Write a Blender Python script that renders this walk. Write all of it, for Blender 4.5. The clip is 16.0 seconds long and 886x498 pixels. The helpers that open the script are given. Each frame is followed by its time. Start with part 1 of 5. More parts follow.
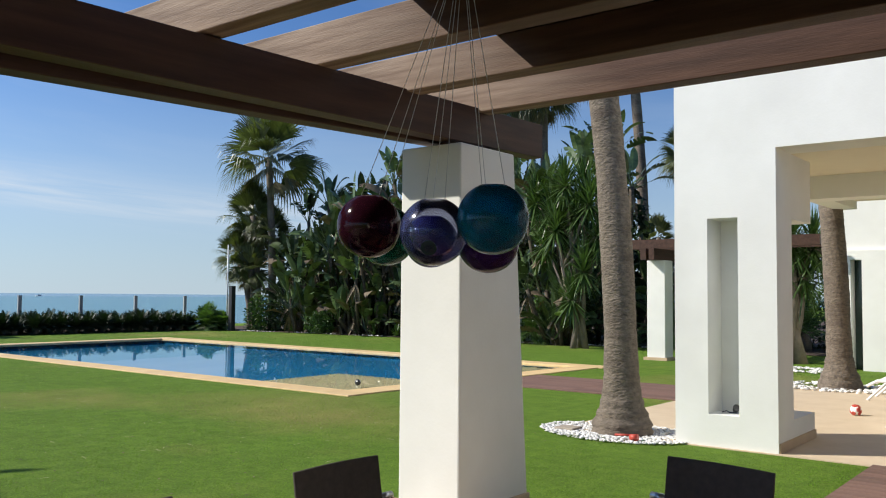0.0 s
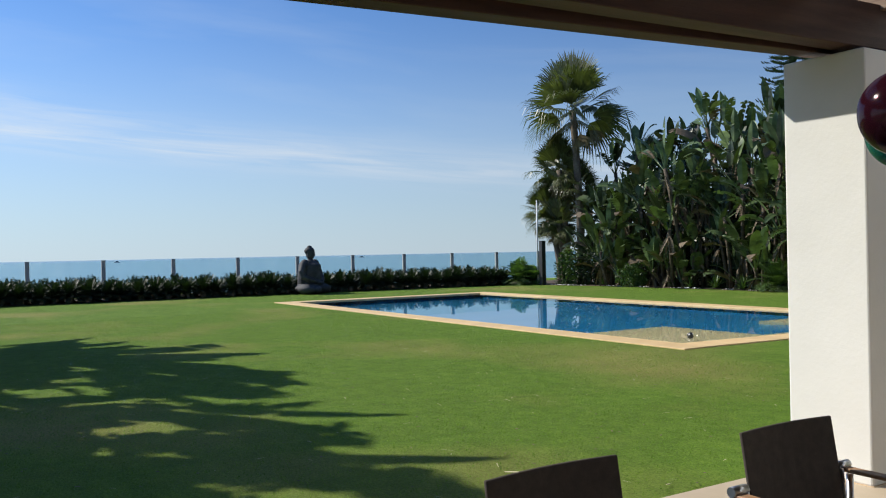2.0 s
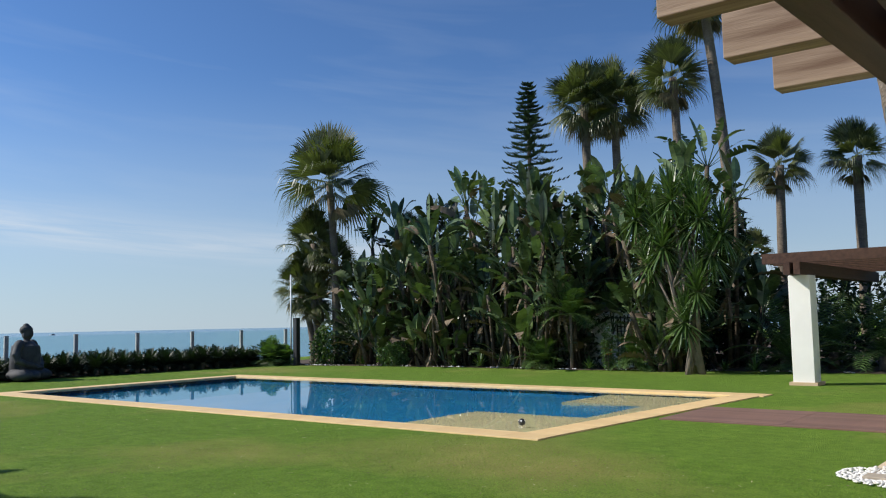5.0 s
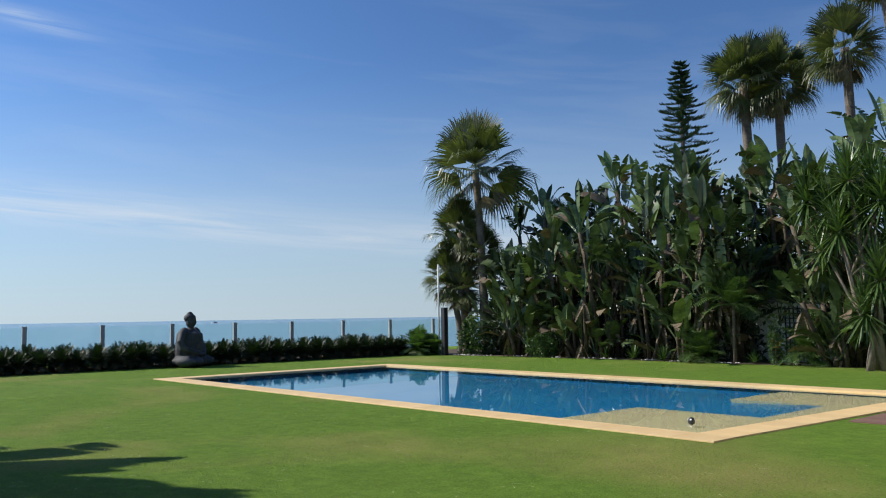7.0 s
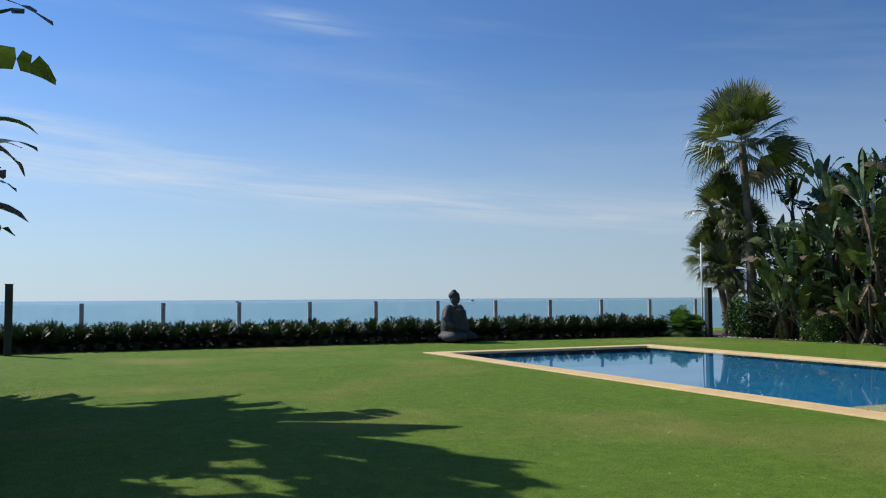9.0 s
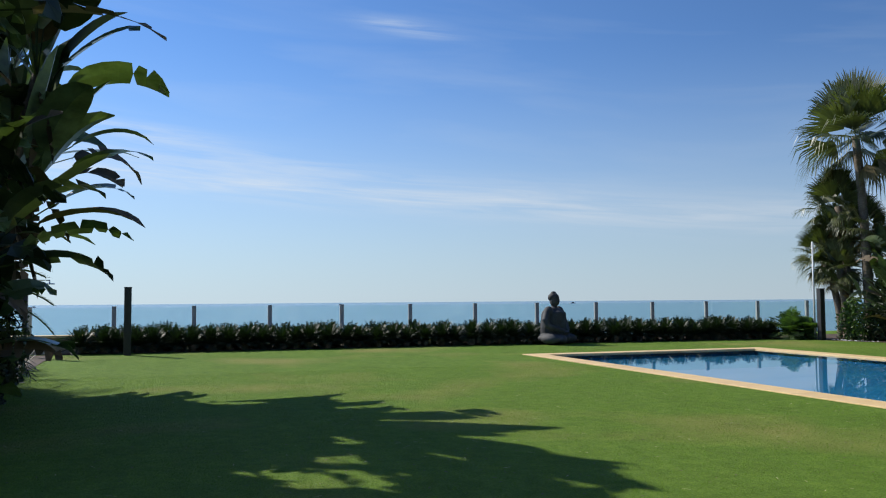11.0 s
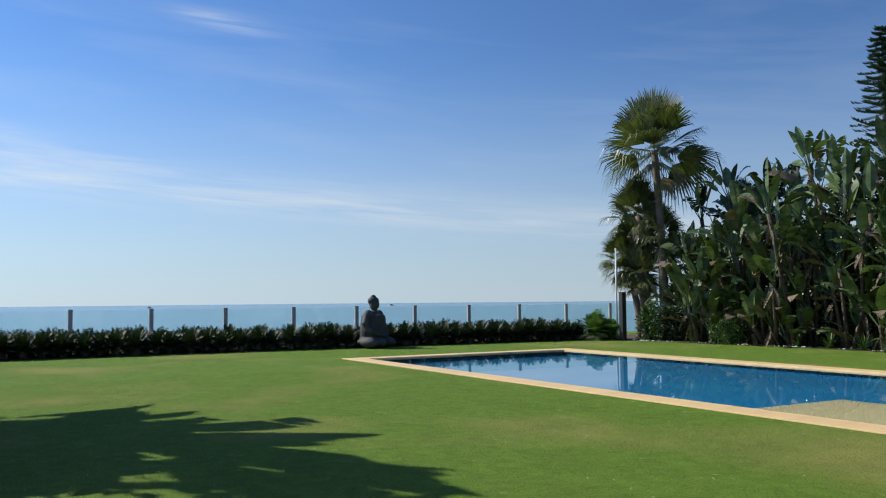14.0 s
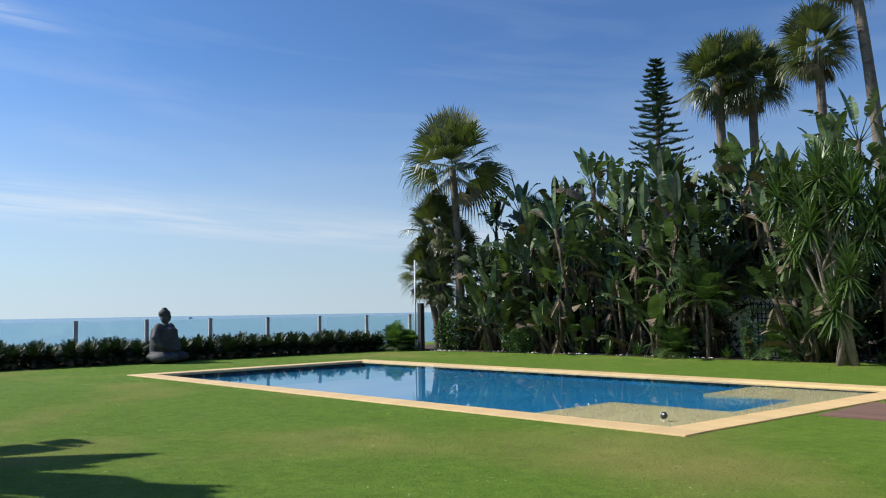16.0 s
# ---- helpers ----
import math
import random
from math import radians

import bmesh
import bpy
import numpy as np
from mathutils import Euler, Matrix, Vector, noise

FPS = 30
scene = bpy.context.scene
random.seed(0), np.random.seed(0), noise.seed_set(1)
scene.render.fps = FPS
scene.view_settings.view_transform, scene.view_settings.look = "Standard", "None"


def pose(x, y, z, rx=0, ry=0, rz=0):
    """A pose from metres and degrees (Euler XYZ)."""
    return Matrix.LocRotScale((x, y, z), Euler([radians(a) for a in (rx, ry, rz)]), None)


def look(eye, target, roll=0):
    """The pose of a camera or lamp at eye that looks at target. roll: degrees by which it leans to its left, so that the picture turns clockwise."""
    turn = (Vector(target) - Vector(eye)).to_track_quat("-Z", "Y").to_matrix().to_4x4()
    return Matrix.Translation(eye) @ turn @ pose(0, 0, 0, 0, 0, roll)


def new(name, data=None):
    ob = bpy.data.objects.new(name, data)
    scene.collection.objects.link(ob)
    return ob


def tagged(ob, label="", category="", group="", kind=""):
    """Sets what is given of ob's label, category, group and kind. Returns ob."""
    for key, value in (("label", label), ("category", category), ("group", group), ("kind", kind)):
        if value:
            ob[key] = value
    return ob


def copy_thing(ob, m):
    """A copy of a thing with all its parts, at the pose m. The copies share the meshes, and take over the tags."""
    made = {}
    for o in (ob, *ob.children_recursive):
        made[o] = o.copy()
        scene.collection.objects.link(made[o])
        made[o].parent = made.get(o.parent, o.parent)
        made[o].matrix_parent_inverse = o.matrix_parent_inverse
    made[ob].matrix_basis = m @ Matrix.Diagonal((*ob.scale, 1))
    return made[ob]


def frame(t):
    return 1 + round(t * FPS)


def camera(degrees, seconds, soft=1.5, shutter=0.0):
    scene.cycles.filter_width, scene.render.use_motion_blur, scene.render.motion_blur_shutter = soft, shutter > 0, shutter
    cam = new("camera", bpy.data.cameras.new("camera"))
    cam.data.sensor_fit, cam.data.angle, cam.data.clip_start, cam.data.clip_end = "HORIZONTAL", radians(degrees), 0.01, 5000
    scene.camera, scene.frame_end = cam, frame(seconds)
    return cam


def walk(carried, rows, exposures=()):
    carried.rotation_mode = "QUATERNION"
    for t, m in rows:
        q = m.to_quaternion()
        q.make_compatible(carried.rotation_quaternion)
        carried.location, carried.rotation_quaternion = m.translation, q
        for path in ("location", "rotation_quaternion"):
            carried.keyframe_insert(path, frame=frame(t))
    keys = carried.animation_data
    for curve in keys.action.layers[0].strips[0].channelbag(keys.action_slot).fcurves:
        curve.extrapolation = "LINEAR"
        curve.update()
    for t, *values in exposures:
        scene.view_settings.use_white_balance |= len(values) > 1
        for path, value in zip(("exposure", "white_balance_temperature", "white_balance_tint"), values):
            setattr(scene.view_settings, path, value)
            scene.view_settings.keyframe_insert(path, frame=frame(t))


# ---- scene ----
cam = camera(54.8, 16.0, soft=1.1)
METRES, EYE, TILT, LEAN, TURN = 4.4, 1.5, 0.0, 0.0, 42.0
PATH = [
    (0, (-1.769, -0.263, 1.61), (-3.003, 1.307, 1.715), 0.5),
    (0.5, (-1.791, -0.322, 1.614), (-3.3, 0.985, 1.729), 0.6),
    (1, (-1.826, -0.368, 1.594), (-3.431, 0.824, 1.66), 0.1),
    (1.5, (-2.006, -0.387, 1.558), (-3.638, 0.768, 1.583), -0.8),
    (2, (-2.418, -0.275, 1.529), (-4.113, 0.786, 1.533), -1.1),
    (2.5, (-2.858, -0.407, 1.502), (-4.581, 0.606, 1.463), -0.7),
    (3, (-3.28, -0.466, 1.502), (-4.882, 0.73, 1.478), -1.7),
    (3.5, (-3.782, -0.435, 1.541), (-5.188, 0.987, 1.566), -2.1),
    (4, (-4.207, -0.46, 1.566), (-5.442, 1.11, 1.664), -1.6),
    (6.5, (-5.458, -0.098, 1.639), (-6.841, 1.324, 1.897), -0.6),
    (7, (-5.477, -0.045, 1.612), (-6.969, 1.279, 1.764), -0.9),
    (7.5, (-5.471, -0.049, 1.619), (-7.055, 1.165, 1.746), -0.7),
    (8, (-5.449, -0.133, 1.629), (-7.13, 0.945, 1.747), -0.3),
    (8.5, (-5.51, -0.16, 1.614), (-7.264, 0.796, 1.723), -0.0),
    (9, (-5.536, -0.215, 1.596), (-7.35, 0.619, 1.706), -0.3),
    (9.5, (-5.484, -0.221, 1.6), (-7.355, 0.475, 1.722), -0.6),
    (12, (-5.444, -0.23, 1.56), (-7.344, 0.383, 1.677), -0.4),
    (12.5, (-5.395, -0.163, 1.593), (-7.266, 0.532, 1.72), -0.3),
    (13, (-5.496, -0.215, 1.618), (-7.329, 0.574, 1.746), -0.5),
    (13.5, (-5.599, -0.195, 1.631), (-7.386, 0.694, 1.754), -0.8),
    (14, (-5.575, -0.211, 1.624), (-7.302, 0.791, 1.743), -0.5),
    (14.5, (-5.461, -0.156, 1.605), (-7.131, 0.939, 1.726), -0.6),
    (15, (-5.44, -0.181, 1.585), (-7.048, 1.0, 1.715), -0.7),
    (15.5, (-5.433, -0.18, 1.603), (-6.973, 1.088, 1.735), -0.8),
    (16, (-5.432, -0.053, 1.611), (-6.888, 1.31, 1.752), -0.9),
]
walk(cam, [(t, look(eye, target, roll)) for t, eye, target, roll in PATH],
     ((0, 0.24), (0.5, 0.34), (1, 0.27), (2.5, 0.17), (3.5, 0.2), (4, 0.13), (6.5, 0.24), (7, 0.16), (7.7, 0.2), (9, 0.03), (9.5, 0.06), (12, 0.12), (13, 0.13), (14, 0.14), (15, 0.21), (16, 0.3)))

# ---- world and sun ----
SUN_DIR = Vector((-1.1, -0.75, 1.0)).normalized()
world = bpy.data.worlds.new("world")
scene.world = world
world.use_nodes = True
wt = world.node_tree
wt.nodes.clear()
w_out = wt.nodes.new("ShaderNodeOutputWorld")
w_bg = wt.nodes.new("ShaderNodeBackground")
w_sky = wt.nodes.new("ShaderNodeTexSky")
w_sky.sky_type = "NISHITA"
w_sky.sun_disc = False
w_sky.sun_elevation = math.asin(SUN_DIR.z)
w_sky.sun_rotation = math.atan2(SUN_DIR.x, SUN_DIR.y) % (2 * math.pi)
w_sky.altitude = 0
w_sky.air_density = 1.0
w_sky.dust_density = 0.0
w_sky.ozone_density = 3.0
w_bg.inputs["Strength"].default_value = 0.078
w_tc = wt.nodes.new("ShaderNodeTexCoord")


def sky_math(op, a, b=None, clamp=False):
    n = wt.nodes.new("ShaderNodeMath")
    n.operation = op
    n.use_clamp = clamp
    for i, v in enumerate((a, b)):
        if v is None:
            continue
        if isinstance(v, (int, float)):
            n.inputs[i].default_value = v
        else:
            wt.links.new(v, n.inputs[i])
    return n.outputs["Value"]


def sky_noise(ax, ex, detail, rough=0.55, distortion=0.4):
    c = wt.nodes.new("ShaderNodeCombineXYZ")
    wt.links.new(ax, c.inputs["X"])
    wt.links.new(ex, c.inputs["Y"])
    n = wt.nodes.new("ShaderNodeTexNoise")
    n.inputs["Scale"].default_value = 1.0
    n.inputs["Detail"].default_value = detail
    n.inputs["Roughness"].default_value = rough
    n.inputs["Distortion"].default_value = distortion
    wt.links.new(c.outputs["Vector"], n.inputs["Vector"])
    return n.outputs["Fac"]


def bell(x, centre, width):
    d = sky_math("DIVIDE", sky_math("SUBTRACT", x, centre), width)
    return sky_math("EXPONENT", sky_math("MULTIPLY", sky_math("MULTIPLY", d, d), -1.0))


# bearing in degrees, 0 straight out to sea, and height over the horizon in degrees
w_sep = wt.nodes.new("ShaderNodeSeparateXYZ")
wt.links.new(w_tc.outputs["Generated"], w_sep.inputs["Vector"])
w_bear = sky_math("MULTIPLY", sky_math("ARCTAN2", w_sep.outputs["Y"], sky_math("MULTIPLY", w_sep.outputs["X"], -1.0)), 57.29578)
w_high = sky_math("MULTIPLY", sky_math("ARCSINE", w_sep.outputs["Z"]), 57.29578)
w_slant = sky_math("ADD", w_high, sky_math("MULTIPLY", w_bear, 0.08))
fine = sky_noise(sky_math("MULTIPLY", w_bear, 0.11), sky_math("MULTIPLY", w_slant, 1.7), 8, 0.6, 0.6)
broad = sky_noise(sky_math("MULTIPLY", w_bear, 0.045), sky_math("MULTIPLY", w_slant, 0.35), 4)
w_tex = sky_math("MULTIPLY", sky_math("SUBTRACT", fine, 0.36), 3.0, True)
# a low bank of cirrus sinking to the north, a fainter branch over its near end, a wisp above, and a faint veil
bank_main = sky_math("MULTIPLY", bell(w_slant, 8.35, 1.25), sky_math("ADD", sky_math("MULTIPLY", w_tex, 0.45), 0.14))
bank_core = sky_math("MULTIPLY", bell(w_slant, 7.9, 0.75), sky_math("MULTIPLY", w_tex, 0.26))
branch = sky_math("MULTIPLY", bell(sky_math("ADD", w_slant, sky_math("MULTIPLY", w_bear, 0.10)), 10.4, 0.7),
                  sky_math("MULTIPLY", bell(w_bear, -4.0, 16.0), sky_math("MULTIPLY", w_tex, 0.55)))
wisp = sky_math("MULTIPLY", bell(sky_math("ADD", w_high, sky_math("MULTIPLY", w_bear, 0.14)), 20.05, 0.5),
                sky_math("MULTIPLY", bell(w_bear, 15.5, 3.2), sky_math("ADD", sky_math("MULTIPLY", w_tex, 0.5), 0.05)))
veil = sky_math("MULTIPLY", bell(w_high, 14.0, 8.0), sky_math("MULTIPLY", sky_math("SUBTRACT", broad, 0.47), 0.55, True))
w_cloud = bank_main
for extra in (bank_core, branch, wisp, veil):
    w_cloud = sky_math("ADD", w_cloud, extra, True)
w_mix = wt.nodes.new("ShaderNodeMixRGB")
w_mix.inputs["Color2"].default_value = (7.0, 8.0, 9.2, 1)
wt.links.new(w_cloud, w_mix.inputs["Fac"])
# pale sea haze low over the horizon
w_mr = wt.nodes.new("ShaderNodeMapRange")
w_mr.interpolation_type = "SMOOTHSTEP"
w_mr.inputs["From Min"].default_value = -0.05
w_mr.inputs["From Max"].default_value = 0.30
w_mr.inputs["To Min"].default_value = 0.85
w_mr.inputs["To Max"].default_value = 0.0
w_haze = wt.nodes.new("ShaderNodeMixRGB")
w_haze.inputs["Color2"].default_value = (5.6, 6.9, 8.1, 1)
w_tint = wt.nodes.new("ShaderNodeMixRGB")
w_tint.blend_type = "MULTIPLY"
w_tint.inputs["Fac"].default_value = 1.0
w_tint.inputs["Color2"].default_value = (0.72, 0.97, 1.32, 1)
wt.links.new(w_sep.outputs["Z"], w_mr.inputs["Value"])
wt.links.new(w_sky.outputs["Color"], w_tint.inputs["Color1"])
wt.links.new(w_tint.outputs["Color"], w_haze.inputs["Color1"])
wt.links.new(w_mr.outputs["Result"], w_haze.inputs["Fac"])
wt.links.new(w_haze.outputs["Color"], w_mix.inputs["Color1"])
# the sky pales towards the sun and deepens away from it
w_side = wt.nodes.new("ShaderNodeMapRange")
w_side.interpolation_type = "SMOOTHSTEP"
w_side.inputs["From Min"].default_value = -25.0
w_side.inputs["From Max"].default_value = 60.0
w_side.inputs["To Min"].default_value = 1.2
w_side.inputs["To Max"].default_value = 0.90
wt.links.new(w_bear, w_side.inputs["Value"])
w_grade = wt.nodes.new("ShaderNodeMixRGB")
w_grade.blend_type = "MULTIPLY"
w_grade.inputs["Fac"].default_value = 1.0
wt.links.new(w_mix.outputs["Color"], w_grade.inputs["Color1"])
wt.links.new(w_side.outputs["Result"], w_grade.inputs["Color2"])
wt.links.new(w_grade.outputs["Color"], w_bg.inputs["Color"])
wt.links.new(w_bg.outputs["Background"], w_out.inputs["Surface"])

sun_data = bpy.data.lights.new("sun", "SUN")
sun_data.energy = 5.0
sun_data.angle = radians(0.5)
sun_data.color = (1.0, 0.95, 0.86)
sun = new("sun", sun_data)
sun.matrix_world = look((0, 0, 30), tuple(Vector((0, 0, 30)) - SUN_DIR))
scene.view_settings.exposure = 0.2

# ---- materials ----


def material(name, c1, c2, scale=4.0, rough=0.7, bump=0.2, fine=60.0, metal=0.0, stretch=(1, 1, 1), c3=None, scale3=0.6,
             spec=0.5, trans=0.0, vary=0.0, bump_dist=0.01, island=0.0):
    """A surface of two noises at different scales, with fine relief."""
    m = bpy.data.materials.new(name)
    m.use_nodes = True
    nt = m.node_tree
    b = nt.nodes["Principled BSDF"]
    b.inputs["Roughness"].default_value = rough
    b.inputs["Metallic"].default_value = metal
    b.inputs["Specular IOR Level"].default_value = spec
    tc = nt.nodes.new("ShaderNodeTexCoord")
    mp = nt.nodes.new("ShaderNodeMapping")
    mp.inputs["Scale"].default_value = stretch
    nt.links.new(tc.outputs["Object"], mp.inputs["Vector"])
    n1 = nt.nodes.new("ShaderNodeTexNoise")
    n1.inputs["Scale"].default_value = scale
    n1.inputs["Detail"].default_value = 5
    n1.inputs["Roughness"].default_value = 0.6
    nt.links.new(mp.outputs["Vector"], n1.inputs["Vector"])
    r1 = nt.nodes.new("ShaderNodeValToRGB")
    r1.color_ramp.elements[0].position = 0.3
    r1.color_ramp.elements[1].position = 0.7
    r1.color_ramp.elements[0].color = (*c1, 1)
    r1.color_ramp.elements[1].color = (*c2, 1)
    nt.links.new(n1.outputs["Fac"], r1.inputs["Fac"])
    col = r1.outputs["Color"]
    if c3:
        n3 = nt.nodes.new("ShaderNodeTexNoise")
        n3.inputs["Scale"].default_value = scale3
        n3.inputs["Detail"].default_value = 3
        nt.links.new(mp.outputs["Vector"], n3.inputs["Vector"])
        r3 = nt.nodes.new("ShaderNodeValToRGB")
        r3.color_ramp.elements[0].position = 0.52
        r3.color_ramp.elements[1].position = 0.72
        nt.links.new(n3.outputs["Fac"], r3.inputs["Fac"])
        mx = nt.nodes.new("ShaderNodeMixRGB")
        mx.inputs["Color2"].default_value = (*c3, 1)
        nt.links.new(r3.outputs["Color"], mx.inputs["Fac"])
        nt.links.new(col, mx.inputs["Color1"])
        col = mx.outputs["Color"]
    if vary or island:
        hsv = nt.nodes.new("ShaderNodeHueSaturation")
        mr = nt.nodes.new("ShaderNodeMapRange")
        amount = vary or island
        mr.inputs["To Min"].default_value = 1 - amount
        mr.inputs["To Max"].default_value = 1 + amount
        if vary:
            src = nt.nodes.new("ShaderNodeObjectInfo").outputs["Random"]
        else:
            src = nt.nodes.new("ShaderNodeNewGeometry").outputs["Random Per Island"]
        nt.links.new(src, mr.inputs["Value"])
        nt.links.new(mr.outputs["Result"], hsv.inputs["Value"])
        nt.links.new(col, hsv.inputs["Color"])
        col = hsv.outputs["Color"]
    nt.links.new(col, b.inputs["Base Color"])
    if bump:
        n2 = nt.nodes.new("ShaderNodeTexNoise")
        n2.inputs["Scale"].default_value = fine
        n2.inputs["Detail"].default_value = 4
        nt.links.new(mp.outputs["Vector"], n2.inputs["Vector"])
        bp = nt.nodes.new("ShaderNodeBump")
        bp.inputs["Strength"].default_value = bump
        bp.inputs["Distance"].default_value = bump_dist
        nt.links.new(n2.outputs["Fac"], bp.inputs["Height"])
        nt.links.new(bp.outputs["Normal"], b.inputs["Normal"])
    if trans:
        tr = nt.nodes.new("ShaderNodeBsdfTranslucent")
        ms = nt.nodes.new("ShaderNodeMixShader")
        ms.inputs["Fac"].default_value = trans
        br = nt.nodes.new("ShaderNodeMixRGB")
        br.blend_type = "MULTIPLY"
        br.inputs["Fac"].default_value = 1
        br.inputs["Color2"].default_value = (1.6, 1.9, 0.6, 1)
        nt.links.new(col, br.inputs["Color1"])
        nt.links.new(br.outputs["Color"], tr.inputs["Color"])
        nt.links.new(b.outputs["BSDF"], ms.inputs[1])
        nt.links.new(tr.outputs["BSDF"], ms.inputs[2])
        nt.links.new(ms.outputs["Shader"], nt.nodes["Material Output"].inputs["Surface"])
    return m


def pane(name, tint, rough=0.0, ior=1.45, bump=0.0, bump_scale=6.0, stretch=(1, 1, 1)):
    """Clear sheet: tinted see-through with a mirror gloss that grows towards grazing."""
    m = bpy.data.materials.new(name)
    m.use_nodes = True
    nt = m.node_tree
    nt.nodes.remove(nt.nodes["Principled BSDF"])
    tr = nt.nodes.new("ShaderNodeBsdfTransparent")
    tr.inputs["Color"].default_value = (*tint, 1)
    gl = nt.nodes.new("ShaderNodeBsdfGlossy")
    gl.inputs["Roughness"].default_value = rough
    fr = nt.nodes.new("ShaderNodeFresnel")
    fr.inputs["IOR"].default_value = ior
    ms = nt.nodes.new("ShaderNodeMixShader")
    nt.links.new(fr.outputs["Fac"], ms.inputs["Fac"])
    nt.links.new(tr.outputs["BSDF"], ms.inputs[1])
    nt.links.new(gl.outputs["BSDF"], ms.inputs[2])
    nt.links.new(ms.outputs["Shader"], nt.nodes["Material Output"].inputs["Surface"])
    if bump:
        tc = nt.nodes.new("ShaderNodeTexCoord")
        mp = nt.nodes.new("ShaderNodeMapping")
        mp.inputs["Scale"].default_value = stretch
        n = nt.nodes.new("ShaderNodeTexNoise")
        n.inputs["Scale"].default_value = bump_scale
        n.inputs["Detail"].default_value = 3
        bp = nt.nodes.new("ShaderNodeBump")
        bp.inputs["Strength"].default_value = bump
        bp.inputs["Distance"].default_value = 0.02
        nt.links.new(tc.outputs["Object"], mp.inputs["Vector"])
        nt.links.new(mp.outputs["Vector"], n.inputs["Vector"])
        nt.links.new(n.outputs["Fac"], bp.inputs["Height"])
        nt.links.new(bp.outputs["Normal"], gl.inputs["Normal"])
        nt.links.new(bp.outputs["Normal"], fr.inputs["Normal"])
    return m


M_LAWN = material("lawn", (0.095, 0.175, 0.018), (0.15, 0.245, 0.03), 5.5, 0.9, 1.0, 95, c3=(0.26, 0.25, 0.07), scale3=0.22, spec=0.15, bump_dist=0.03)
M_BLADE = material("grass_blade", (0.10, 0.19, 0.02), (0.17, 0.27, 0.04), 3, 0.7, 0, trans=0.3, spec=0.25, island=0.3)
M_STRAW = material("dry_straw", (0.45, 0.42, 0.22), (0.6, 0.55, 0.35), 5, 0.8, 0)
M_SEA = material("sea", (0.10, 0.21, 0.27), (0.135, 0.26, 0.33), 0.004, 0.22, 0.3, 0.6, stretch=(1, 0.35, 1), c3=(0.095, 0.225, 0.28), scale3=0.0012, bump_dist=0.4)
M_COPING = material("coping_stone", (0.67, 0.46, 0.21), (0.75, 0.54, 0.27), 3, 0.6, 0.15, 50, vary=0.06)
M_SHELF = material("pool_shelf_plaster", (0.66, 0.56, 0.36), (0.74, 0.64, 0.43), 2, 0.6, 0.05)
M_DEEP = material("pool_blue_mosaic", (0.02, 0.24, 0.50), (0.035, 0.30, 0.58), 6, 0.3, 0.05, c3=(0.05, 0.36, 0.62), scale3=0.8)
M_WATER = pane("pool_water", (0.80, 0.93, 0.95), 0.0, 1.75, 0.008, 2.5)
M_GLASS = pane("fence_glass", (0.90, 0.96, 0.95), 0.0, 1.3)
M_WHITE = material("white_render", (0.77, 0.763, 0.712), (0.83, 0.823, 0.775), 1.6, 0.9, 0.16, 45, c3=(0.70, 0.69, 0.65), scale3=0.5, spec=0.2, bump_dist=0.006)
M_SOFFIT = material("soffit_paint", (0.70, 0.64, 0.50), (0.74, 0.68, 0.54), 1.5, 0.9, 0.2, 40, spec=0.2)
M_PATIO = material("patio_stone", (0.58, 0.45, 0.30), (0.66, 0.53, 0.37), 2.5, 0.65, 0.1, 40, vary=0.05)
M_TERRACE = material("terrace_stone", (0.46, 0.37, 0.25), (0.52, 0.42, 0.30), 2.5, 0.6, 0.1, 40, vary=0.06)
M_SKIRT = material("skirting_stone", (0.50, 0.36, 0.22), (0.56, 0.42, 0.27), 4, 0.6, 0.1)
M_DECK = material("deck_board", (0.14, 0.075, 0.055), (0.20, 0.115, 0.085), 3, 0.7, 0.3, 30, stretch=(0.4, 6, 1), vary=0.2)
M_WOOD = material("stained_timber", (0.042, 0.021, 0.013), (0.095, 0.048, 0.03), 2.2, 0.62, 0.35, 26, stretch=(0.5, 6, 6), c3=(0.11, 0.058, 0.036), scale3=0.7, spec=0.2, vary=0.1, bump_dist=0.004)
M_WOOD_Y = material("stained_timber_beam", (0.04, 0.02, 0.013), (0.085, 0.043, 0.028), 2.2, 0.6, 0.35, 26, spec=0.25, stretch=(6, 0.5, 6), vary=0.08, bump_dist=0.004)
M_REED = material("reed_mat", (0.02, 0.013, 0.009), (0.05, 0.032, 0.022), 8, 0.8, 0.2, 60, island=0.3)
M_TRUNK = material("palm_bark", (0.10, 0.08, 0.06), (0.225, 0.18, 0.135), 11, 0.92, 0.9, 16, stretch=(1.3, 1.3, 2.6), c3=(0.10, 0.075, 0.055), scale3=1.6, bump_dist=0.025)
M_STEM = material("banana_stem", (0.04, 0.03, 0.02), (0.125, 0.095, 0.062), 4, 0.85, 0.6, 18, stretch=(1, 1, 3), bump_dist=0.02)
M_YSTEM = material("yucca_bark", (0.15, 0.12, 0.09), (0.28, 0.22, 0.17), 4, 0.9, 0.6, 25, bump_dist=0.02)
M_PALM = material("palm_leaf", (0.035, 0.048, 0.016), (0.13, 0.145, 0.055), 1.2, 0.4, 0, trans=0.18, island=0.35)
M_PALMDRY = material("palm_leaf_dry", (0.12, 0.10, 0.05), (0.24, 0.19, 0.10), 1.5, 0.8, 0, trans=0.2, island=0.3)
